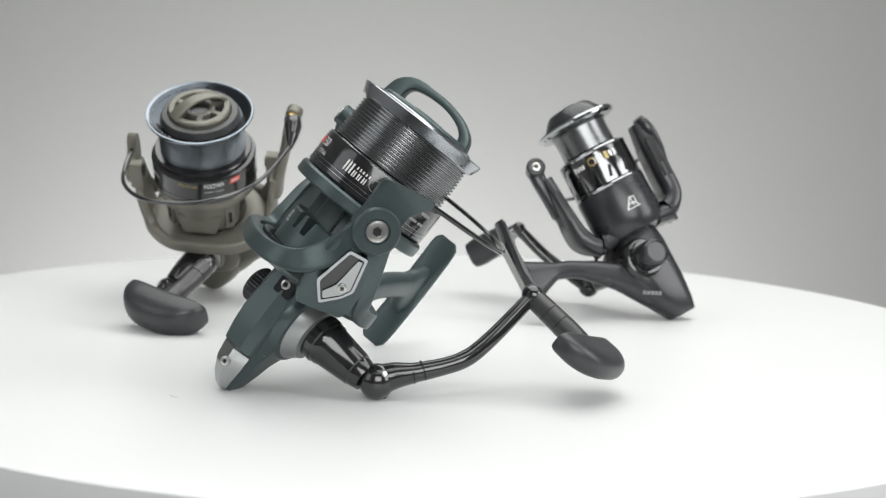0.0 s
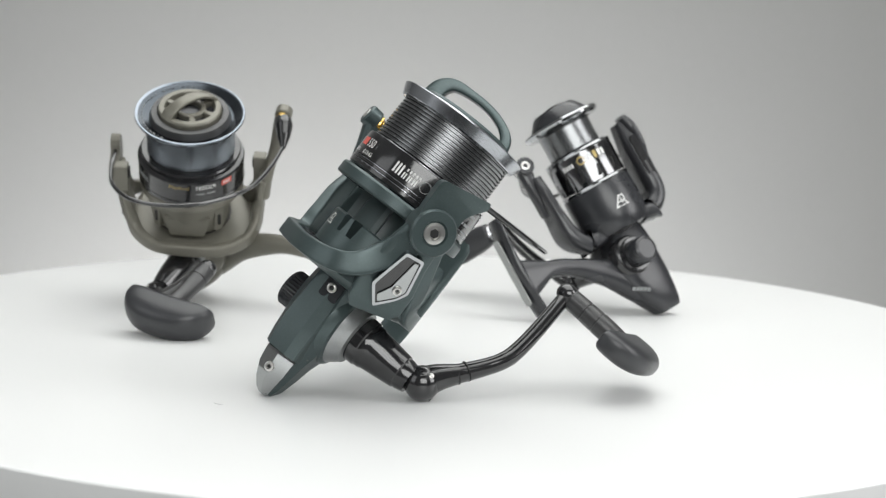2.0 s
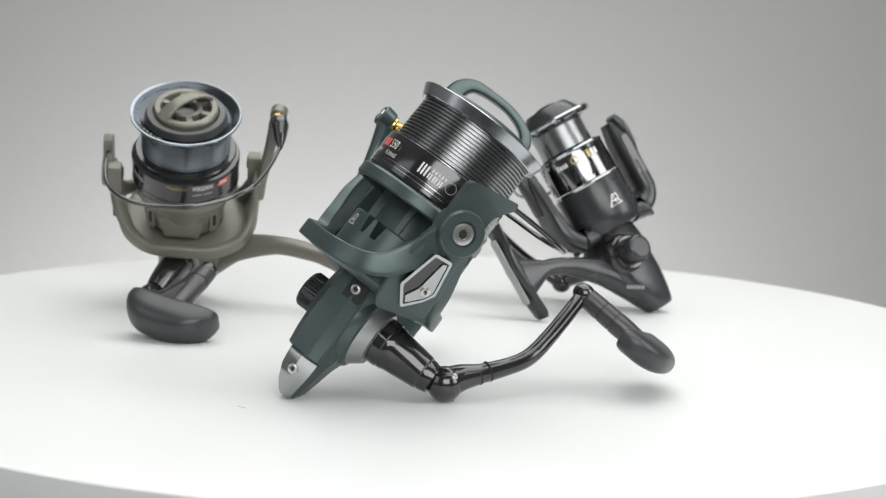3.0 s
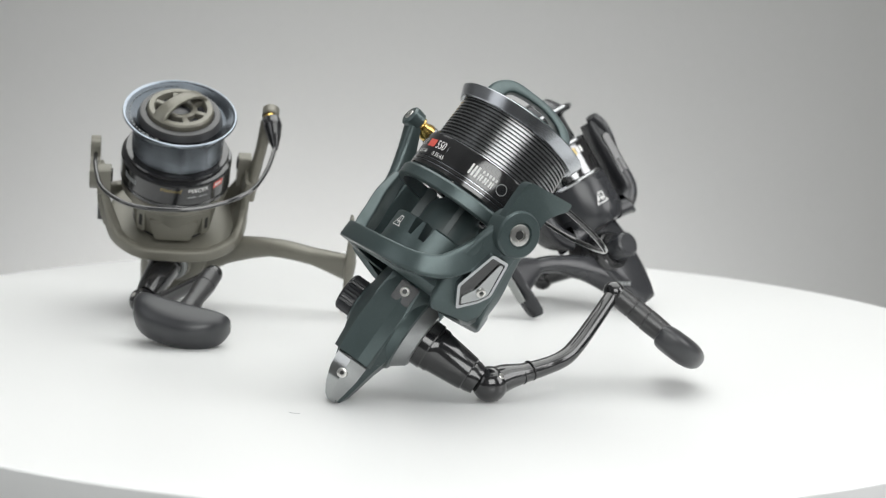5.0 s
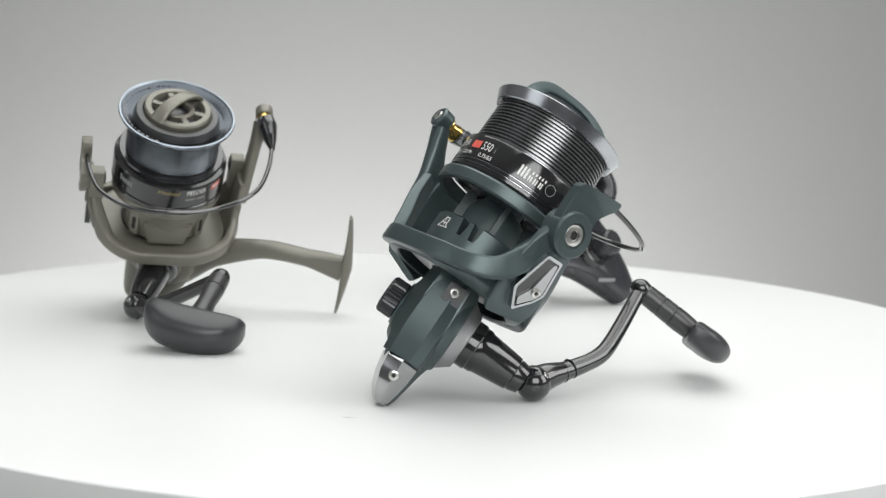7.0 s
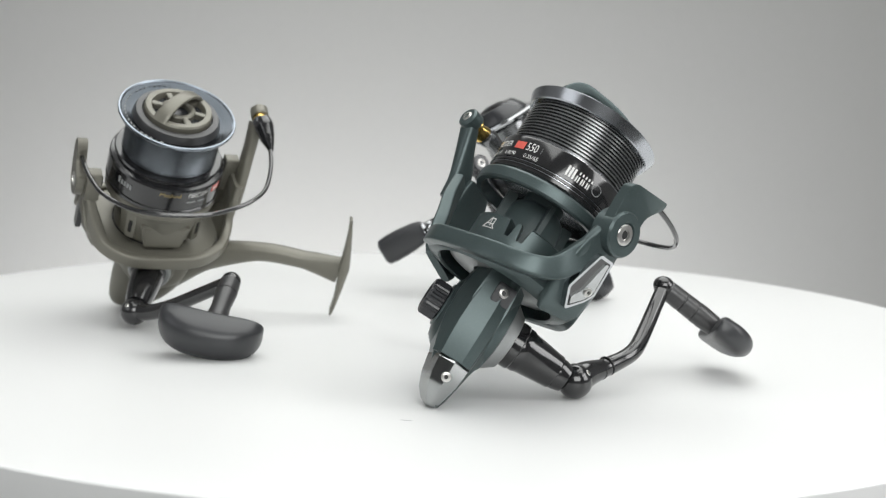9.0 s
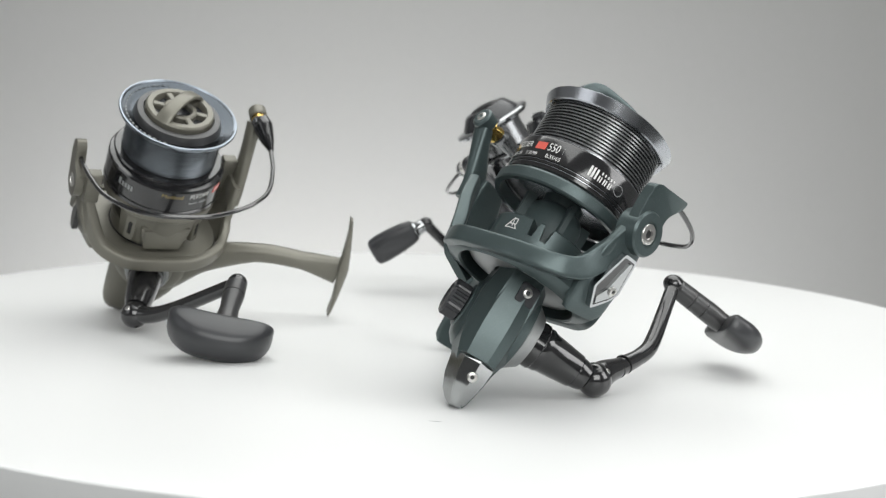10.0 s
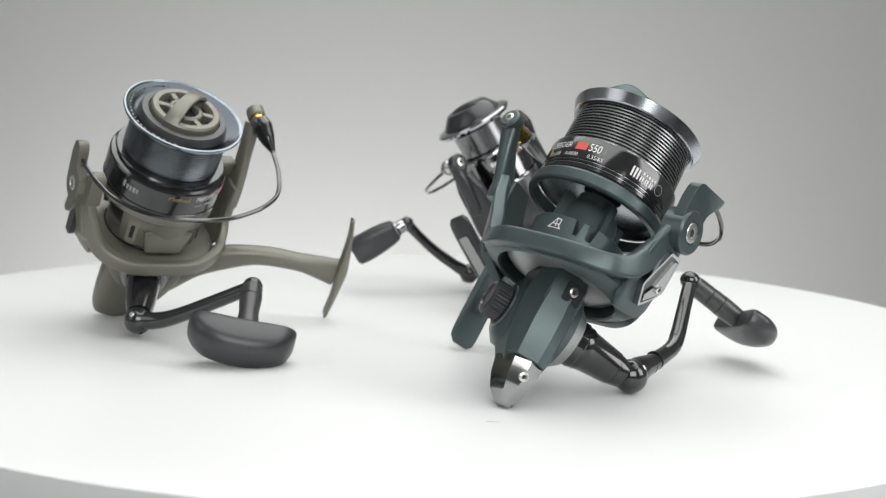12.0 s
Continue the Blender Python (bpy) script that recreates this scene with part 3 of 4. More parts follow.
    arm_poly = rounded([(-10.6, -27.0), (12.0, -22.6), (13.2, -25.8), (10.0, -29.6), (7.4, -34.0), (7.6, -40.0), (9.0, -46.0), (6.0, -53.4), (-1.0, -55.2), (-7.4, -51.8), (-9.4, -44.0), (-9.9, -33.0)], 3.0)
    bm = prism(bmesh.new(), arm_poly, 44.6, 49.8, Matrix(), 1.5, 3)
    bmesh.ops.triangulate(bm, faces=[f for f in bm.faces if len(f.verts) > 4])
    for v in bm.verts:
        up = max(0.0, v.co.y + 38.0)
        v.co.z += 0.016 * up * up - 0.012 * v.co.x * v.co.x
    bmesh.ops.transform(bm, matrix=face, verts=bm.verts)
    bail = part("bail_arm", bm, GREEN, root)
    part("pivot_disc", lathe(bmesh.new(), [(10.0, 40), (10.0, 49.4), (9.2, 50.4), (5.5, 50.6), (5.2, 49.8), (0, 49.8)], face @ at(0.6, -46.4, 0), 48), GREEN, bail)
    screw(bail, m @ Vector((50.2, 0.6, -46.4)), m.to_3x3() @ Vector((1, 0, 0)), 4.6)
    plate = face @ at(0, -71, 43.6) @ Matrix.Rotation(radians(15), 4, "X")
    poly = [(-2.8, 12.6), (5.6, 13.8), (10.2, -1.6), (8.0, -6.6), (1.8, -14.4), (-5.4, -6.2)]
    chrome = part("chrome_plate", prism(bmesh.new(), rounded(poly, 1.2, 3), -4.0, 0.6, plate, 0.5), CHROME, root, "polished chrome kite-shaped plate")
    part("plate_recess", prism(bmesh.new(), rounded([(-1.9, 11.4), (4.9, 12.4), (9.0, -1.6), (7.2, -6.0), (1.7, -12.6), (-4.0, -5.8)], 0.8, 3), 0.3, 0.75, plate, 0), BLACK_GLOSS, chrome)
    edge = rounded(poly, 1.2, 3)
    inset = rounded([(-1.9, 11.4), (4.9, 12.4), (9.0, -1.6), (7.2, -6.0), (1.7, -12.6), (-4.0, -5.8)], 0.8, 3)
    loft(bm := bmesh.new(), [[plate @ Vector((x, y, z)) for x, y in ol] for ol, z in ((edge, 0.2), (edge, 1.3), (inset, 1.3), (inset, 0.2))], closed=True)
    part("plate_rim", bm, CHROME, chrome)
    part("plate_wedge", prism(bmesh.new(), rounded([(2.6, 11.2), (4.4, 11.6), (8.4, -1.6), (6.8, -5.4), (1.8, -11.4), (-0.4, -8.8), (2.2, -3.0)], 0.6, 3), 0.4, 1.7, plate, 0.4), SILVER, chrome)
    screw(chrome, plate @ Vector((5.0, -2.6, 2.2)), plate.to_3x3() @ Vector((0, 0, 1)), 2.0)
    roller_arm(root, turn, GREEN, [(-46.0, -8, -56), (-47.6, -10, -45), (-50.5, -14.5, -32), (-52.0, -19.5, -20.0)], [(8.0, 3.2), (6.4, 3.2), (4.4, 3.8), (3.4, 4.6)], (-51.6, -20.2, -19.0), 5.2, 10.0)
    bail_wire(root, [m @ Vector(q) for q in ((47.0, 9, -24.9), (45.5, 24, -24.3), (42, 37, -23.8), (36, 48, -23.2), (27, 56, -22.5), (10, 60.5, -21.4), (-10, 60, -20.5), (-25, 52, -19.8), (-38, 36, -19.6), (-45.5, 16, -19.8), (-48.2, 2, -19.6))])
    part("wire_cone", bar(bmesh.new(), [m @ Vector(q) for q in ((-49.6, -7, -19.0), (-48.4, 2, -19.6), (-46.0, 15, -19.8))], [4.2, 3.4, 1.3], 6, seg=16), BLACK_ANOD, bail)
    # gear case
    rows = [(-80.0, 1, 3.0, 11.0, 18.4), (-88.0, 1, 3.2, 12.6, 18.8), (-96, 1, 4.0, 13.6, 19.2), (-108, 1, 4.4, 13.4, 19.6), (-120, 1.2, 2.6, 11.2, 16.4), (-127, 1.6, 1.4, 9.0, 12.6),
            (-134, 2.2, 1.0, 7.2, 10.4), (-141, 3.0, 0.0, 5.0, 7.6), (-145.0, 3.6, -1.6, 3.0, 4.4)]
    body = facet_shell(root, rows, GREEN, front=0.60)
    # raised front ridge with a crease down its face
    rings = []
    for z, y, x0, x1 in ((-83.0, -16.3, -5.8, 8.2), (-94.6, -16.8, -6.2, 8.6), (-102, -17.4, -6.8, 9.0), (-110, -17.4, -7.0, 9.2), (-118, -16.6, -6.6, 9.0), (-125.6, -15.2, -5.9, 8.7)):
        mid = x0 * 0.34 + x1 * 0.66
        rings.append([Vector(q) for q in ((x0, y + 1.2, z), (mid, y - 0.5, z), (x1 - 0.6, y + 1.6, z), (x1, y + 2.6, z), (x1 + 0.8, y + 7, z), (x0 - 3.2, y + 7, z))])
    part("ridge", loft(bmesh.new(), rings), GREEN, body, sharp=12)
    # cap over the front and one flank of the tail: corners left, middle, right, then back along the flank
    rings = []
    for z, lf, md, rt, bk in ((-125.8, (-5.6, -12.4), (1.4, -15.0), (8.7, -11.2), (-8.6, 4.0)), (-127.0, (-5.6, -12.8), (1.4, -15.5), (8.6, -11.4), (-8.4, 4.0)),
                              (-134.0, (-4.8, -11.8), (1.6, -14.5), (8.2, -10.2), (-7.0, 4.0)), (-140.6, (-2.6, -9.2), (2.2, -11.2), (7.0, -8.2), (-4.6, 2.6)),
                              (-144.6, (-0.4, -6.4), (2.9, -7.6), (6.0, -5.8), (-1.6, 0.6)), (-146.2, (1.4, -4.4), (3.5, -5.0), (5.2, -4.2), (1.0, -0.6))):
        rings.append([Vector((x, y, z)) for x, y in (lf, md, rt, (rt[0] - 0.4, rt[1] + 3.0), (md[0], md[1] + 10), bk)])
    cap = part("tail_cap", loft(bmesh.new(), rings), SILVER, body, "polished silver tail cap", 24)
    screw(cap, (1.5, -14.8, -133.6), (0.05, -1, -0.22), 2.2)
    mb = along((3.6, -16.6, -91.5), (0.1, -1, -0.06))
    part("screw_plate", prism(bmesh.new(), rounded([(-4.4, -4.2), (4.4, -4.2), (4.4, 5.0), (-4.4, 5.0)], 1), -4, 0.7, mb, 0.4), BLACK_MATT, body)
    screw(body, (3.2, -17.6, -90.6), (0.1, -1, -0.06), 2.2)
    mx = along((0, 6.0, -102.5), (1, 0, 0))
    part("side_cover", lathe(bmesh.new(), [(21.5, 6), (21.0, 10.0), (18.5, 13.4), (15.4, 14.6), (0, 14.6)], mx, 48), GREEN, body)
    part("gear_ring", lathe(bmesh.new(), [(17.2, 12.0), (16.8, 14.2), (12.8, 19.4), (11.0, 19.8), (0, 19.8)], mx, 48), GREY_METAL, body, "bare grey metal ring")
    mn = along((0, 10.5, -103.4), (-1, 0, 0))
    part("side_cover", lathe(bmesh.new(), [(18.0, 6), (17.6, 9.4), (14.0, 12.4), (10.6, 13.4), (10.2, 14.2), (0, 14.2)], mn, 48), GREEN, body)
    part("side_cap", knurled(bmesh.new(), 8.8, 14.0, 22.6, mn), BLACK_MATT, body, "knurled black screw cap")
    bent("print", [rect(-4, 0.2, 4, 0.9), rect(-3, -1.4, 3, -0.7)], 12.6, -121, -42, PRINT_GREY, body)
    foot_and_stem(root, GREEN, 112.5, -104.0, -36.5, [(2, 14, -99), (2.5, 40, -88), (3, 70, -75), (3, 96, -69.5), (3, 112, -69.5)],
                  [(15, 9), (8.5, 6.5), (6.2, 5.4), (7.0, 5.2), (16.0, 5.0)], 7.6, 3.0)
    # handle
    _, arm = crank(root, 7.0, -102, 17.5, [(17.5, 9.0), (19.5, 11.0), (24.0, 11.0), (24.6, 10.4), (27.0, 10.4), (28.0, 9.8), (44.0, 7.9), (44.5, 7.3), (46.0, 7.3), (49.5, 6.4)],
                           (54.0, 8.2, -100.2), 7.9, [(54.0, 8.2, -100.0), (57.6, 11.2, -94.0), (63.3, 15.2, -87.0), (70.1, 20.8, -77.4), (73.7, 24.6, -70.6), (75.1, 28.5, -63.8), (75.5, 34.6, -51.5), (75.2, 43.4, -30.4)],
                           [7.2, 6.0, 4.4, 3.9, 3.9, 3.8, 3.6, 3.4], (75.2, 43.6, -29.6), 4.9)
    arm_rings(arm, (62.4, 14.5, -88.4), (6.4, 5.3, 10.2), 4.45)
    stem = part("grip_stem", lathe(bmesh.new(), [(4.0, 0), (5.0, 1.2), (5.2, 9.4), (4.8, 9.6), (4.8, 10.0), (5.2, 10.2), (5.3, 16.6), (5.0, 16.8), (5.0, 17.2), (5.4, 17.4), (5.4, 22), (5.0, 29), (4.6, 33)], along((77.0, 43.4, -30.2), (1, -0.02, -0.085)), 28), BLACK_SATIN, arm)
    t_knob(stem, 51, RUBBER, depth=14.5, thick=6.4, top=8.4, m=frame_of((112.5, 43.4, -33.6), (1, -0.13, -0.06), (0.06, 0.0, 1)) @ Matrix.Rotation(radians(10), 4, "X"))
    return root


# ---- the olive reel ----
OLIVE_POSE = frame_of((-0.1377, 0.0332, 0.1175), (-0.4356, -0.7415, -0.5103), (0.0143, -0.5726, 0.8197))


def olive_reel():
    root = thing("fishing_reel", OLIVE_POSE, "olive fishing reel with blue-grey spool lip, standing on its foot", "fishing reel", "reels on the turntable")
    turn = -68.0
    prof = [(24.0, -24.5)]
    for i in range(15):
        z = -23.8 + i * 1.25
        prof += [(25.2, z), (25.5, z + 0.3), (25.5, z + 0.8), (25.2, z + 1.0)]
    prof += [(24.6, -4.6)]
    spool = part("spool", lathe(bmesh.new(), prof, None, 96), SPOOL_GREY, root, "dark grey finely grooved spool", 20)
    lip = [(24.8, -5.2), (27.5, -4.4), (30.4, -1.6), (31.1, -0.2), (30.8, 0.4), (29.8, 0.2), (25.6, -2.6), (23.6, -3.2), (23.0, -1.0), (22.0, 0.8), (19.0, 1.2), (18.4, -0.5), (0, -0.5)]
    lp = part("spool_lip", lathe(bmesh.new(), lip[:8], None, 96), BLUE_METAL, spool, "polished blue-grey spool lip", 25)
    part("lip_rim", lathe(bmesh.new(), [(29.4, -2.0), (30.9, -1.5), (31.5, -0.2), (31.2, 0.6), (30.4, 0.7), (29.6, 0.2)], None, 96, closed=True), RIM_METAL, lp, "bright polished outer rim", 25)
    part("spool_collar", lathe(bmesh.new(), lip[7:], None, 64), BLACK_SATIN, spool)
    for k in range(26):
        bm = bmesh.new()
        a = radians(200 + k * 6.2)
        prism(bm, rect(-0.9 if k % 4 else -0.3, -0.55, 0.9 if k % 4 else 0.3, 0.55), 0.05, 0.12, Matrix.Translation((27.7 * math.cos(a), 27.7 * math.sin(a), -1.0)) @ rz(math.degrees(a) + 90) @ Matrix.Rotation(radians(33), 4, "X"))
        part("print", bm, PRINT_GREY, lp)
    skirt = [(24.0, -24.0), (28.6, -24.4), (29.2, -25.2), (28.2, -26.2), (28.2, -27.0), (30.6, -28.0), (31.2, -29.0), (31.2, -41.0), (30.6, -41.4), (30.6, -42.0), (31.2, -42.4), (31.2, -44.2), (30.4, -45.0), (29.0, -45.0), (28.6, -43.0), (28.4, -34.0), (12, -33.0)]
    sk = part("skirt", lathe(bmesh.new(), skirt, None, 96), BLACK_GLOSS, spool, "glossy black printed skirt", 25)
    R = 31.2
    bent("print", [rect(-3.6, -1.9, 3.6, 1.9, 0.8)], R, -31.4, 69, PRINT_RED, sk, label="red printed box")
    bent("print", [rect(-2.2, -0.8, -1.0, 0.8), rect(-0.5, -0.8, 0.7, 0.8), rect(1.2, -0.8, 2.4, 0.8)], R, -31.4, 69, PRINT_WHITE, sk, lift=0.2)
    bent("print", text_polys("FEEDER", 3.9, 0.1, 0.95), R, -31.6, 45, PRINT_WHITE, sk)
    bent("print", text_polys("Method", 3.6, 0.1, 1.05), R, -31.6, 16, PRINT_GOLD, sk)
    bent("print", [rect(-6, -2, -4.4, 2), rect(-3.6, -2, -2.2, 1), rect(-1.6, -2, -0.2, 1), rect(0.4, -2, 1.8, 1), rect(2.4, -2, 3.6, 1)], R, -34, -30, PRINT_GREY, sk)
    bent("print", [rect(-6, 0, -1, 0.9), rect(0.5, 0, 5.5, 0.9)], R, -36.4, 45, PRINT_GREY, sk)
    knob = part("drag_knob", lathe(bmesh.new(), [(18.2, -0.6), (18.2, 3.4), (17.4, 4.4), (14.6, 4.4), (14.0, 3.2), (13.6, 0.6), (0, 0.4)], None, 64), OLIVE, root)
    # black disc over the olive floor, painted shade of the knob's recess
    part("knob_floor_shade", lathe(bmesh.new(), [(13.5, 0.7), (13.5, 1.0), (0, 1.0)], None, 40), BLACK_MATT, knob)
    part("knob_ring", lathe(bmesh.new(), [(9.2, 0.5), (9.0, 3.6), (8.2, 4.2), (6.8, 4.2), (6.2, 3.4), (6.0, 0.7)], None, 40), OLIVE, knob)
    for a in (35, 92, 150, 215, 272, 330):
        bm = prism(bmesh.new(), [(8.4, -1.5), (14.6, -1.9), (14.6, 1.9), (8.4, 1.5)], 0.4, 3.9, rz(a), 0.4)
        part("spoke", bm, OLIVE, knob)
    a = rz(156)
    bm = bar(bmesh.new(), [a @ Vector(q) for q in ((-17.0, 0, 2.6), (-13.0, 0, 6.8), (-5.0, 0, 9.8), (5.0, 0, 9.8), (13.0, 0, 6.8), (17.0, 0, 2.6))],
             [(1.6, 4.4), (1.3, 4.0), (1.2, 3.6), (1.2, 3.6), (1.3, 4.0), (1.6, 4.4)], 8, seg=16, up=a.to_3x3() @ Vector((0, 1, 0)), power=3.5)
    part("bridge", bm, OLIVE, knob)
    open_rotor(root, turn, OLIVE, OLIVE_IN, 43.5, low=-83.5, hx=40.0, hy=31.5, ring_r=30.6, ring_z=(-51.0, -45.6), band_z=-78.0, hub_top=-66.0)
    m = rz(turn)
    face = m @ FACE
    # walls between ring and tray, front and back, with a framed panel and two slotted posts
    for k0 in (90, 270):
        sub = []
        for i in range(23):
            aa = radians(turn + k0 - 55 + 5 * i)
            c, s = math.cos(aa), math.sin(aa)
            sub.append([Vector((r * c, r * s, z)) for r, z in ((27.4, -51.0), (29.4, -51.0), (28.4, -57), (26.0, -70), (23.4, -70))])
        wall = part("rotor_wall", loft(bmesh.new(), sub), OLIVE, root)
        front = rz(turn + k0) @ FACE
        frame_poly = rounded([(-14.0, -57.0), (14.0, -57.0), (10.0, -72.0), (-10.0, -72.0)], 1.5, 3)
        part("window_frame", prism(bmesh.new(), frame_poly, 23.0, 27.0, front, 0.8), OLIVE, wall)
        part("window_panel", prism(bmesh.new(), rounded([(-12.0, -58.6), (12.0, -58.6), (8.6, -70.6), (-8.6, -70.6)], 1.0, 3), 26.4, 27.4, front, 0.3), OLIVE, wall)
        for da in (-40, 40):
            post = rz(turn + k0 + da) @ FACE
            part("post", prism(bmesh.new(), rounded([(-3.0, -53.0), (3.0, -53.0), (3.0, -69.0), (-3.0, -69.0)], 1.4, 3), 22.0, 28.8, post, 1.0), OLIVE, wall)
            # dark bar painted for the shade inside the post's slot
            part("slot", prism(bmesh.new(), rounded([(-1.1, -57.0), (1.1, -57.0), (1.1, -65.0), (-1.1, -65.0)], 0.6, 3), 28.2, 29.0, post, 0), HOLE_SHADE, wall)
    poly = rounded([(-10.4, -26.8), (-6.0, -24.6), (-2.4, -28.0), (-1.4, -35.0), (7.6, -40.6), (9.0, -48.0), (5.0, -55.0), (-2.0, -56.4), (-8.0, -52.0), (-9.6, -44.0), (-11.2, -34.0)], 3.0)
    bail = part("bail_arm", prism(bmesh.new(), poly, 42.6, 48.0, face, 1.6, 3), OLIVE, root)
    screw(bail, m @ Vector((48.0, 0, -47)), m.to_3x3() @ Vector((1, 0, 0)), 3.8)
    for s in (1, -1):
        blk = rz(turn + (0 if s > 0 else 180)) @ FACE
        part("arm_stop", prism(bmesh.new(), rounded([(6.0, -34.0), (13.0, -34.0), (13.0, -52.0), (6.0, -56.0)], 1.4, 3), 36.0, 43.5, blk, 0.8), OLIVE, root)
        # dark plate standing for the shaded recess in the stop
        part("arm_stop_recess", prism(bmesh.new(), rounded([(7.0, -36.5), (12.0, -36.5), (12.0, -43.0), (7.0, -43.0)], 0.8, 3), 35.2, 36.4, blk, 0.2), HOLE_SHADE, root)
    part("arm_trim", prism(bmesh.new(), rounded([(-4, -62), (4, -62), (3, -80), (-3, -80)], 1.5), 40.4, 43.2, face, 0.5), BLACK_GLOSS, root)
    roller_arm(root, turn, OLIVE, [(-43.0, 0, -56), (-45.0, -2, -44), (-48.5, -10, -28), (-51.0, -17.0, -14)], [(8.0, 4.0), (7.0, 3.2), (5.0, 3.2), (4.0, 4.0)], (-52.5, -19.5, -9.6), 5.0, 6.0)
    part("roller_cover", bar(bmesh.new(), [m @ Vector(q) for q in ((-52.8, -14, -10.0), (-53.4, -9, -11.4), (-54.0, -1, -13.4), (-54.4, 7.5, -15.0))], [(4.8, 5.0), (5.4, 6.2), (3.8, 4.4), (1.4, 1.4)], 8, seg=18), BLACK_GLOSS, bail)
    bail_wire(root, [m @ Vector(q) for q in ((45.2, -2, -33.6), (45.0, 6, -32.8), (43.6, 20, -31), (40, 35, -28.6), (31, 48.5, -25.4), (19, 57, -22.4), (4, 61.5, -19.2), (-9, 62.4, -17), (-22, 59.6, -14.8), (-33, 54.2, -13.3), (-42, 44.6, -12.8), (-49.5, 26, -13.5), (-54.4, 6, -14.9))], 1.2)
    rows = [(-80, 0, 2, 12, 16), (-90, 0, 3, 12.6, 18), (-98, 0, 4, 13, 19.5), (-110, 0, 4, 13, 20), (-122, 0, 1, 11.5, 17), (-133, 0, -3, 9, 12.4), (-139.5, 0, -5, 6, 8), (-142.4, 0, -6, 3, 4)]
    body = body_shell(root, rows, OLIVE, power=3.6)
    mx = along((0, 6, -96), (1, 0, 0))
    part("side_cover", lathe(bmesh.new(), [(20.5, 6), (20.0, 10.5), (17.5, 13.6), (13.5, 15.0), (12.6, 17.6), (0, 17.6)], mx, 48), OLIVE, body)
    part("gear_ring", lathe(bmesh.new(), [(12.2, 17.0), (12.2, 19.4), (11.4, 20.2), (0, 20.2)], mx, 40), GREY_METAL, body)
    mn = along((0, 7, -98), (-1, 0, 0))
    part("side_cover", lathe(bmesh.new(), [(19, 6), (18.4, 10.5), (15, 13.4), (11, 14.4), (0, 14.4)], mn, 40), OLIVE, body)
    part("side_cap", knurled(bmesh.new(), 8.6, 14, 22, mn), BLACK_MATT, body, "knurled black screw cap")
    foot_and_stem(root, OLIVE, 112.0, -100.3, -35.0, [(0, 14, -104), (0, 34, -90), (0.5, 62, -76), (0.5, 88, -72.6), (0.5, 110, -73)],
                  [(15, 8.5), (8.6, 6.4), (5.2, 5.2), (4.8, 5.0), (9.0, 4.4)], 4.4, 4.0, lean=3.0, twist=3.5)
    _, arm = crank(root, 6.0, -95.6, 18, [(18, 8.0), (19.5, 9.8), (24.0, 9.8), (24.8, 9.2), (36, 8.4), (44.0, 7.4), (50, 6.2)],
                           (55.6, 6.0, -95.4), 7.4, [(55.6, 6.0, -95.0), (60.5, 15.0, -88), (65.0, 24.0, -77.0), (70.0, 38.0, -58), (73.6, 50.4, -41.5)],
                           [5.2, 4.4, 4.0, 3.8, 3.6], (74.0, 51.4, -40.6), 5.2)
    stem = part("grip_stem", lathe(bmesh.new(), [(4.2, 0), (5.4, 1.2), (5.6, 9), (5.2, 9.2), (5.2, 9.6), (5.6, 9.8), (4.8, 20), (5.4, 27), (6.2, 33)], along((74.0, 51.2, -40.6), (1, -0.06, -0.02)), 28), BLACK_SATIN, arm)
    t_knob(stem, 52, RUBBER, depth=15.0, thick=10.0, top=6.6, m=frame_of((109.8, 47.6, -43.8), (1, -0.06, -0.02), (0.0, -0.12, 1)))
    return root


# ---- the black reel ----
BLACK_POSE = frame_of((0.0884, 0.0721, 0.1166), (-0.3337, 0.8523, -0.4027), (-0.4803, 0.2139, 0.8506))


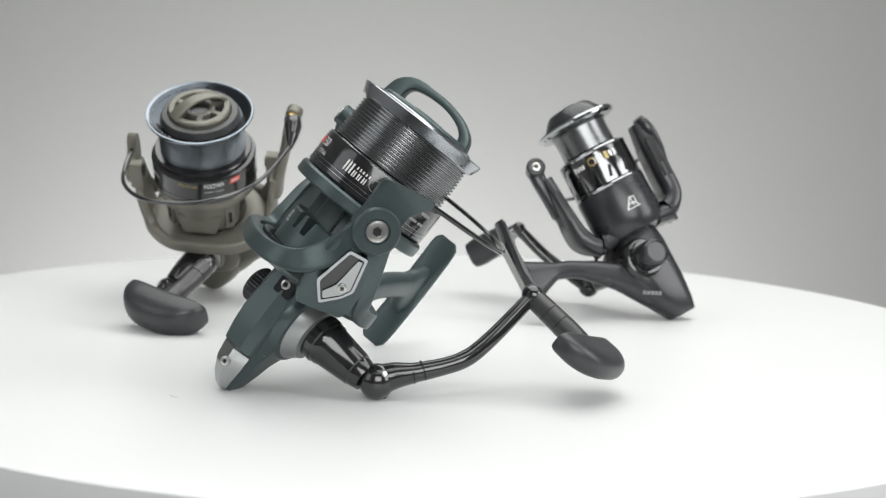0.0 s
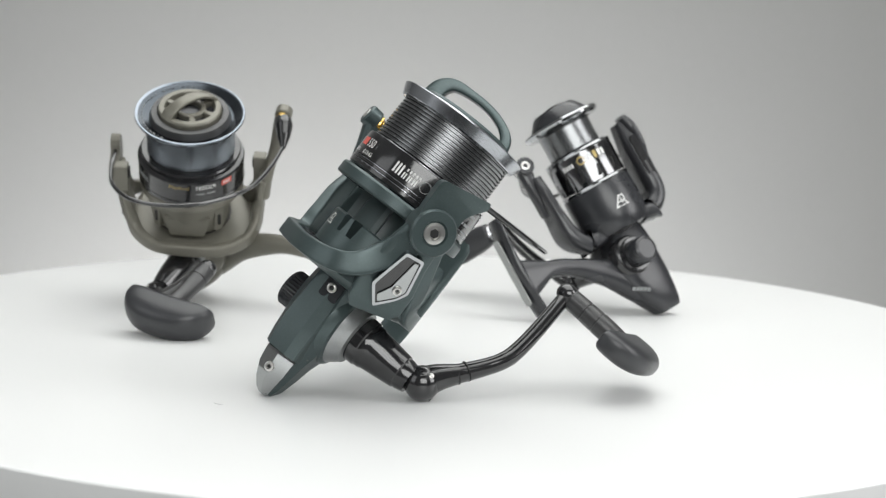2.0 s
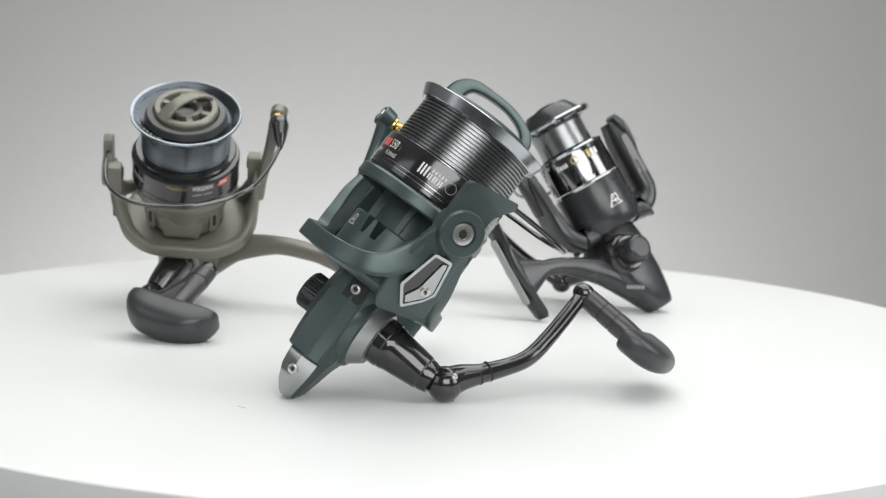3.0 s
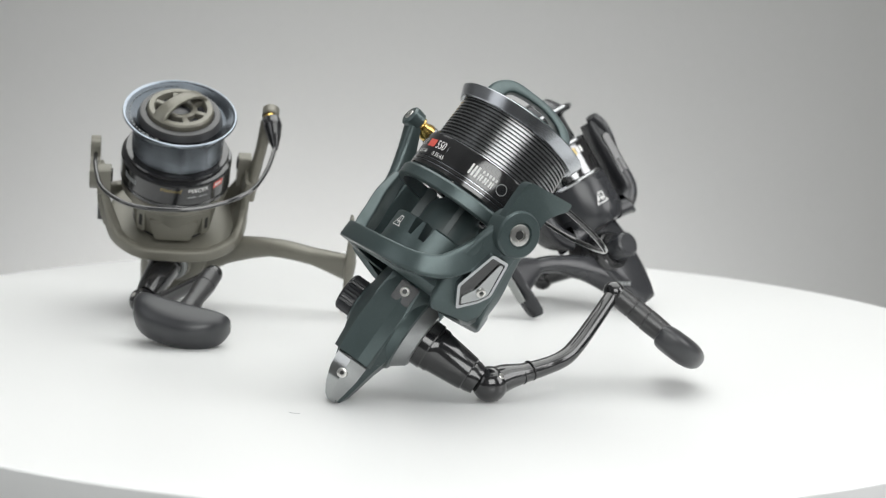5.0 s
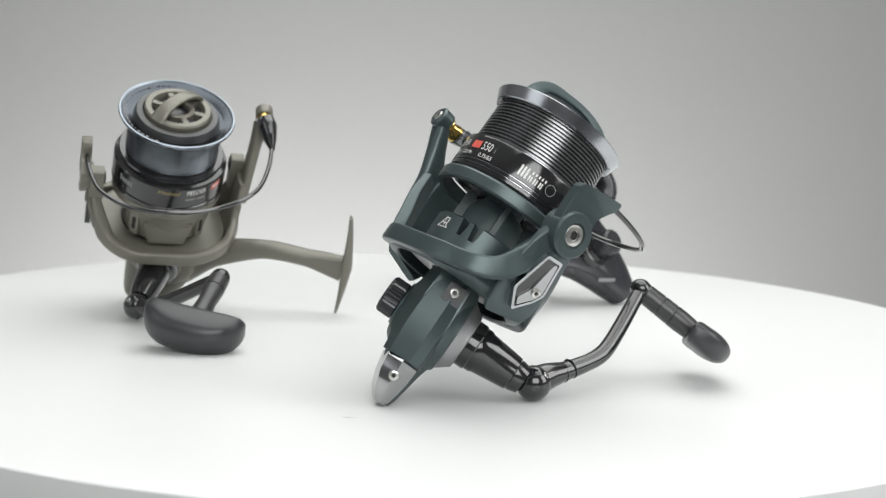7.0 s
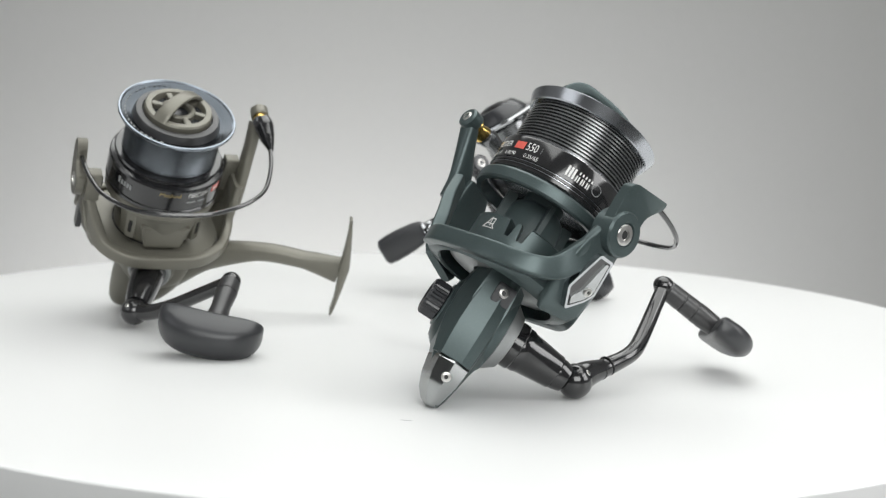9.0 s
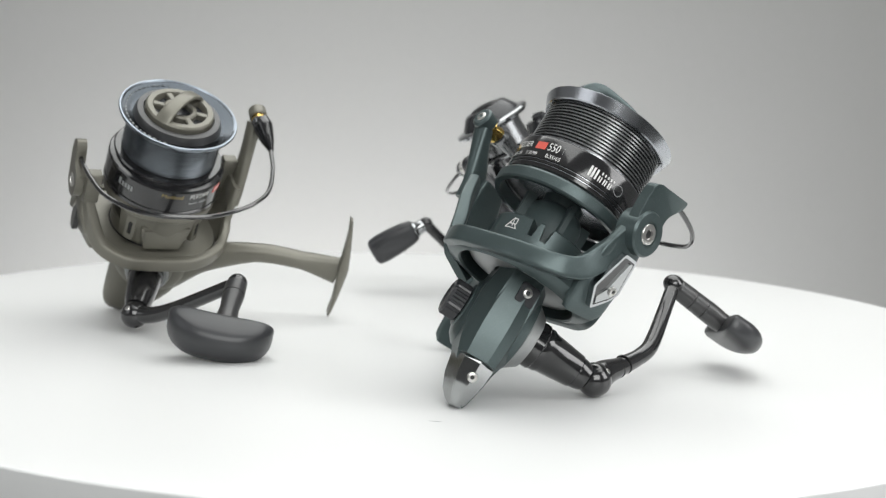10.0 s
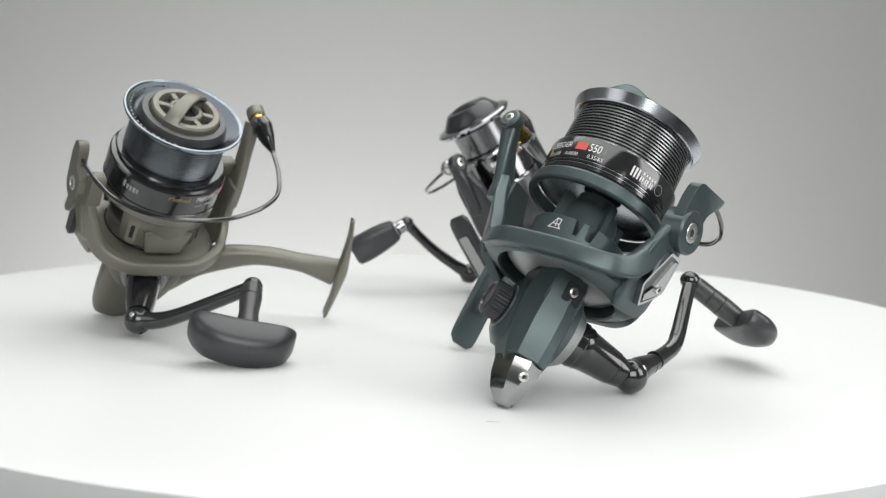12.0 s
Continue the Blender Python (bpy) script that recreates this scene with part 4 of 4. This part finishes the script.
def black_reel():
    root = thing("fishing_reel", BLACK_POSE, "matt black fishing reel with chrome spool rings, standing upright", "fishing reel", "reels on the turntable")
    turn = -103.0
    spool = part("spool", lathe(bmesh.new(), [(16.0, -21), (17.2, -20), (17.0, -12), (17.2, -5), (19.5, -3.4)], None, 72), BLACK_ANOD, root, "dark polished spool")
    part("spool_lip", lathe(bmesh.new(), [(18.8, -3.8), (23.4, -3.4), (25.0, -2.2), (25.5, -0.8), (24.8, 0.4), (22.0, 1.2), (20.6, 1.0), (0, 1.0)], None, 80), CHROME, spool, "bright chrome spool lip", 25)
    sk = part("skirt", lathe(bmesh.new(), [(16.0, -20.6), (20.4, -21.0), (21.6, -22.4), (22.0, -24.0), (22.0, -43.8), (12, -44.0)], None, 72), BLACK_CHROME, spool, "glossy black printed skirt", 25)
    for z, r in ((-22.6, 21.9), (-45.4, 22.4)):
        part("chrome_ring", lathe(bmesh.new(), [(r - 1.5, z - 1.0), (r, z - 0.9), (r + 0.35, z), (r, z + 0.9), (r - 1.5, z + 1.0)], None, 72), CHROME, sk, "thin chrome ring")
    for k in range(12):
        # flat dark shapes, the shade of the openings put into their colour
        bent("port", [rect(-1.1, -3.6, 1.1, 3.6, 2.2)], 22.0, -38.0, k * 30 + 8, HOLE_SHADE, sk, 0.1)
    bent("print", [rect(-8.0, -1.6, -6.4, 1.6), rect(-5.8, -1.6, -4.4, 1.0), rect(-3.8, -1.6, -2.4, 1.0), rect(-1.8, -1.6, -0.4, 1.0)], 22.0, -28.6, 128, PRINT_WHITE, sk)
    bent("print", circle_strip(0, 0, 1.8, 0.9), 22.0, -28.4, 141, PRINT_GOLD, sk)
    bent("print", [rect(-6.4, -2.2, -5.6, 2.2), rect(-4.9, -2.2, -4.1, 2.2), rect(-3.4, -2.2, -2.6, 2.2), rect(-1.6, -2.2, -0.7, 2.2)], 22.0, -28.4, 162, PRINT_WHITE, sk)
    bent("print", [rect(0.6, -2.4, 3.0, 2.4)], 22.0, -28.4, 162, PRINT_GOLD, sk)
    bent("print", [rect(3.8, -2.0, 5.8, 2.0), rect(6.6, -2.0, 8.6, 2.0)], 22.0, -28.4, 162, PRINT_WHITE, sk)
    knob = part("drag_knob", lathe(bmesh.new(), [(19.8, 0.8), (19.4, 2.0), (17.2, 5.0), (14.6, 8.4), (13.2, 9.4), (0, 9.8)], None, 64), BLACK_MATT, root)
    bm = bar(bmesh.new(), [(-17.0, 0, 3.0), (-9.0, 0, 8.4), (0, 0, 9.6), (9.0, 0, 8.4), (17.0, 0, 3.0)], [(1.2, 3.0), (1.8, 3.4), (2.0, 3.6), (1.8, 3.4), (1.2, 3.0)], 8, seg=14, up=(0, 1, 0), power=3)
    part("bridge", bm, BLACK_SATIN, knob)
    # rotor cup and arms
    cup = [(20.6, -46.0), (22.3, -46.2), (22.6, -47.0), (22.8, -68.0), (22.2, -73.0), (20.0, -77.0), (15.0, -79.0), (0, -79.0)]
    rotor = part("rotor", lathe(bmesh.new(), cup, None, 64), BLACK_MATT, root, "matt black rotor cup")
    bent("print", emblem(7.6), 22.8, -61.0, 166, PRINT_WHITE, rotor)
    m = rz(turn)
    face = m @ FACE
    for s in (1, -1):
        top = -17.0 if s > 0 else -24.0
        pts = [(s * 15, 0, -75.0), (s * 25.5, 0, -74.5), (s * 33.0, s * 0.5, -66), (s * 34.4, s * 0.5, -50), (s * 34.8, 0, -34), (s * 34.4, 0, top)]
        up = m.to_3x3() @ Vector((s, 0, 0.35))
        bm = bar(bmesh.new(), [m @ Vector(q) for q in pts], [(13.0, 5.2), (13.4, 6.2), (12.6, 5.8), (11.2, 6.0 if s > 0 else 4.2), (9.8, 6.0 if s > 0 else 3.8), (6.4, 3.6)], 8, seg=22, up=up, power=3.4)
        arm = part("rotor_arm", bm, BLACK_MATT, root)
        if s > 0:
            side = m @ Matrix(((1, 0, 0, 0), (0, 0, -1, 0), (0, 1, 0, 0), (0, 0, 0, 1)))
            part("arm_inset", prism(bmesh.new(), rounded([(31.4, -57), (37.0, -57), (37.4, -28), (32.0, -28)], 2.2), 9.0, 10.9, side, 0.3), BLACK_GLOSS, arm)
            part("arm_latch", prism(bmesh.new(), rounded([(33.2, -54), (35.2, -54), (35.2, -46), (33.2, -46)], 0.8), 10.6, 11.3, side, 0.2), BLACK_SATIN, arm)
    bail = part("bail_arm", bar(bmesh.new(), [m @ Vector(q) for q in ((40.0, 4, -46), (40.4, 0, -34), (39.0, -3, -22), (36.6, -4, -14.5))], [(6.4, 3.2), (7.4, 3.8), (7.6, 3.8), (5.2, 2.8)], 8, seg=18, up=m.to_3x3() @ Vector((1, 0, 0)), power=2.6), BLACK_MATT, root)
    screw(bail, m @ Vector((40.6, 2.0, -40)), m.to_3x3() @ Vector((1, 0, 0)), 2.6)
    roller_arm(root, turn, BLACK_MATT, [(-37.6, 2, -48), (-38.4, 0, -36), (-38.8, -1.5, -24), (-38.0, -1.5, -15.0)], [(5.0, 3.0), (4.4, 3.4), (4.0, 4.6), (3.2, 5.0)], (-37.4, -3.0, -15.0), 5.8, 8.0, STEEL)
    bail_wire(root, [m @ Vector(q) for q in ((38.0, 6, -31), (38.5, 24, -34), (32, 44, -37), (14, 57, -38), (-8, 57, -35), (-25, 44, -28), (-34, 22, -20.5), (-36.4, 9, -17.0))], 1.1)
    # gear case
    rows = [(-78, -1, 1, 10, 13), (-88, -1.5, 3, 11.5, 16), (-100, -2, 5, 12, 17.5), (-113, -2.4, 3.5, 11, 16), (-124, -2.4, 0.6, 9.2, 12.6), (-131, -1.8, -1.8, 7.8, 9.8), (-134.2, -1.2, -3.0, 6.8, 8.4), (-135.0, -1.0, -3.2, 5.8, 7.4)]
    body = body_shell(root, rows, BLACK_MATT, power=3.4)
    mn = along((0, 10, -94.3), (-1, 0, 0))
    part("side_cover", lathe(bmesh.new(), [(13.6, 6), (13.2, 11.6), (11.8, 13.8), (10.6, 14.2), (10.2, 17.0), (0, 17.0)], mn, 40), BLACK_GLOSS, body)
    part("side_cap", lathe(bmesh.new(), [(8.2, 16.6), (8.6, 17.6), (8.4, 25.0), (7.8, 27.0), (6.4, 28.0), (6.0, 27.4), (0, 27.4)], mn, 36), BLACK_MATT, body, "round black screw cap")
    mx = along((0, 10, -93), (1, 0, 0))
    part("side_cover", lathe(bmesh.new(), [(15.5, 6), (15.0, 11.0), (12.0, 15.0), (9.6, 16.4), (0, 16.4)], mx, 40), BLACK_SATIN, body)
    tag = along((-11.2, 15.4, -115.0), (-0.80, 0.58, -0.14), (-0.40, -0.34, 0.85))
    for k in range(5):
        part("print", prism(bmesh.new(), rect(-5.6 + 2.3 * k, -1.1, -3.8 + 2.3 * k, 1.1), 0.2, 0.9, tag), PRINT_GREY, body)
    foot_and_stem(root, BLACK_MATT, 83.0, -102.9, -36.0, [(-2, 8, -110), (-2, 26, -96.5), (-1, 46, -83.5), (0, 62, -77.5), (0, 83, -76)],
                  [(14, 8.5), (8.4, 7.0), (5.2, 5.4), (5.2, 5.0), (14.0, 4.6)], 7.0, 0.0, panel=86.4)
    _, arm = crank(root, 12.0, -93, 16, [(16, 6.8), (18, 7.6), (28, 7.0), (40, 6.0), (47, 5.4)],
                           (51.5, 15.0, -93.0), 6.6, [(51.5, 15.0, -93.0), (55.0, 20.0, -82), (58.5, 27.0, -66), (60.5, 31.5, -52), (62.0, 34.8, -39.4)],
                           [4.8, (4.2, 3.2), (4.0, 3.0), (3.8, 2.9), 3.6], (62.2, 35.0, -38.6), 4.4)
    d = Vector((33, 20.5, -1.5)).normalized()
    f = frame_of((62.4, 35.2, -38.6), d, (0, 0, 1))
    stem = part("grip_stem", lathe(bmesh.new(), [(3.6, 0), (4.4, 1.5), (4.6, 6), (5.6, 7.4), (5.6, 10)], along((62.4, 35.2, -38.6), d), 24), CHROME, arm)
    rings = []
    for x, hy, hz in ((7.5, 5.0, 5.4), (9.0, 6.4, 7.0), (14, 7.0, 8.2), (24, 7.4, 9.2), (33, 7.4, 9.4), (38.5, 6.6, 8.8), (40.0, 5.0, 7.0)):
        rings.append([f @ Vector((x, v.x, v.y)) for v in oval(hy, hz, 0, 3.2, 24)])
    part("knob", loft(bmesh.new(), rings), RUBBER, stem, "soft dark grip")
    return root


def lint():
    """One stray fibre on the white top."""
    ob = tagged(new("lint_fibre"), "thin grey lint fibre lying on the white turntable", "lint")
    ob.matrix_world = LINT_POSE
    part("fibre", bar(bmesh.new(), [(-2.6, 0.4, 0.12), (-0.8, -0.1, 0.14), (1.0, -0.2, 0.14), (2.8, 0.5, 0.12)], [0.04, 0.07, 0.07, 0.03], 6, seg=8), PRINT_GREY, ob)
    return ob


LINT_POSE = pose(-0.1083, -0.1862, 0.0, 0, 0, -40)
TABLE = build_table_and_room()
GREEN_REEL = green_reel()
OLIVE_REEL = olive_reel()
BLACK_REEL = black_reel()
LINT = lint()


def motions():
    """The turntable turns steadily and carries the three reels round."""
    times = [0.5 * i for i in range(25)]
    for ob, start in ((TABLE, Matrix()), (GREEN_REEL, GREEN_POSE), (OLIVE_REEL, OLIVE_POSE), (BLACK_REEL, BLACK_POSE), (LINT, LINT_POSE)):
        walk(ob, [(t, Matrix.Rotation(0.054378 * t + 0.000036 * t * t, 4, "Z") @ start) for t in times])


motions()
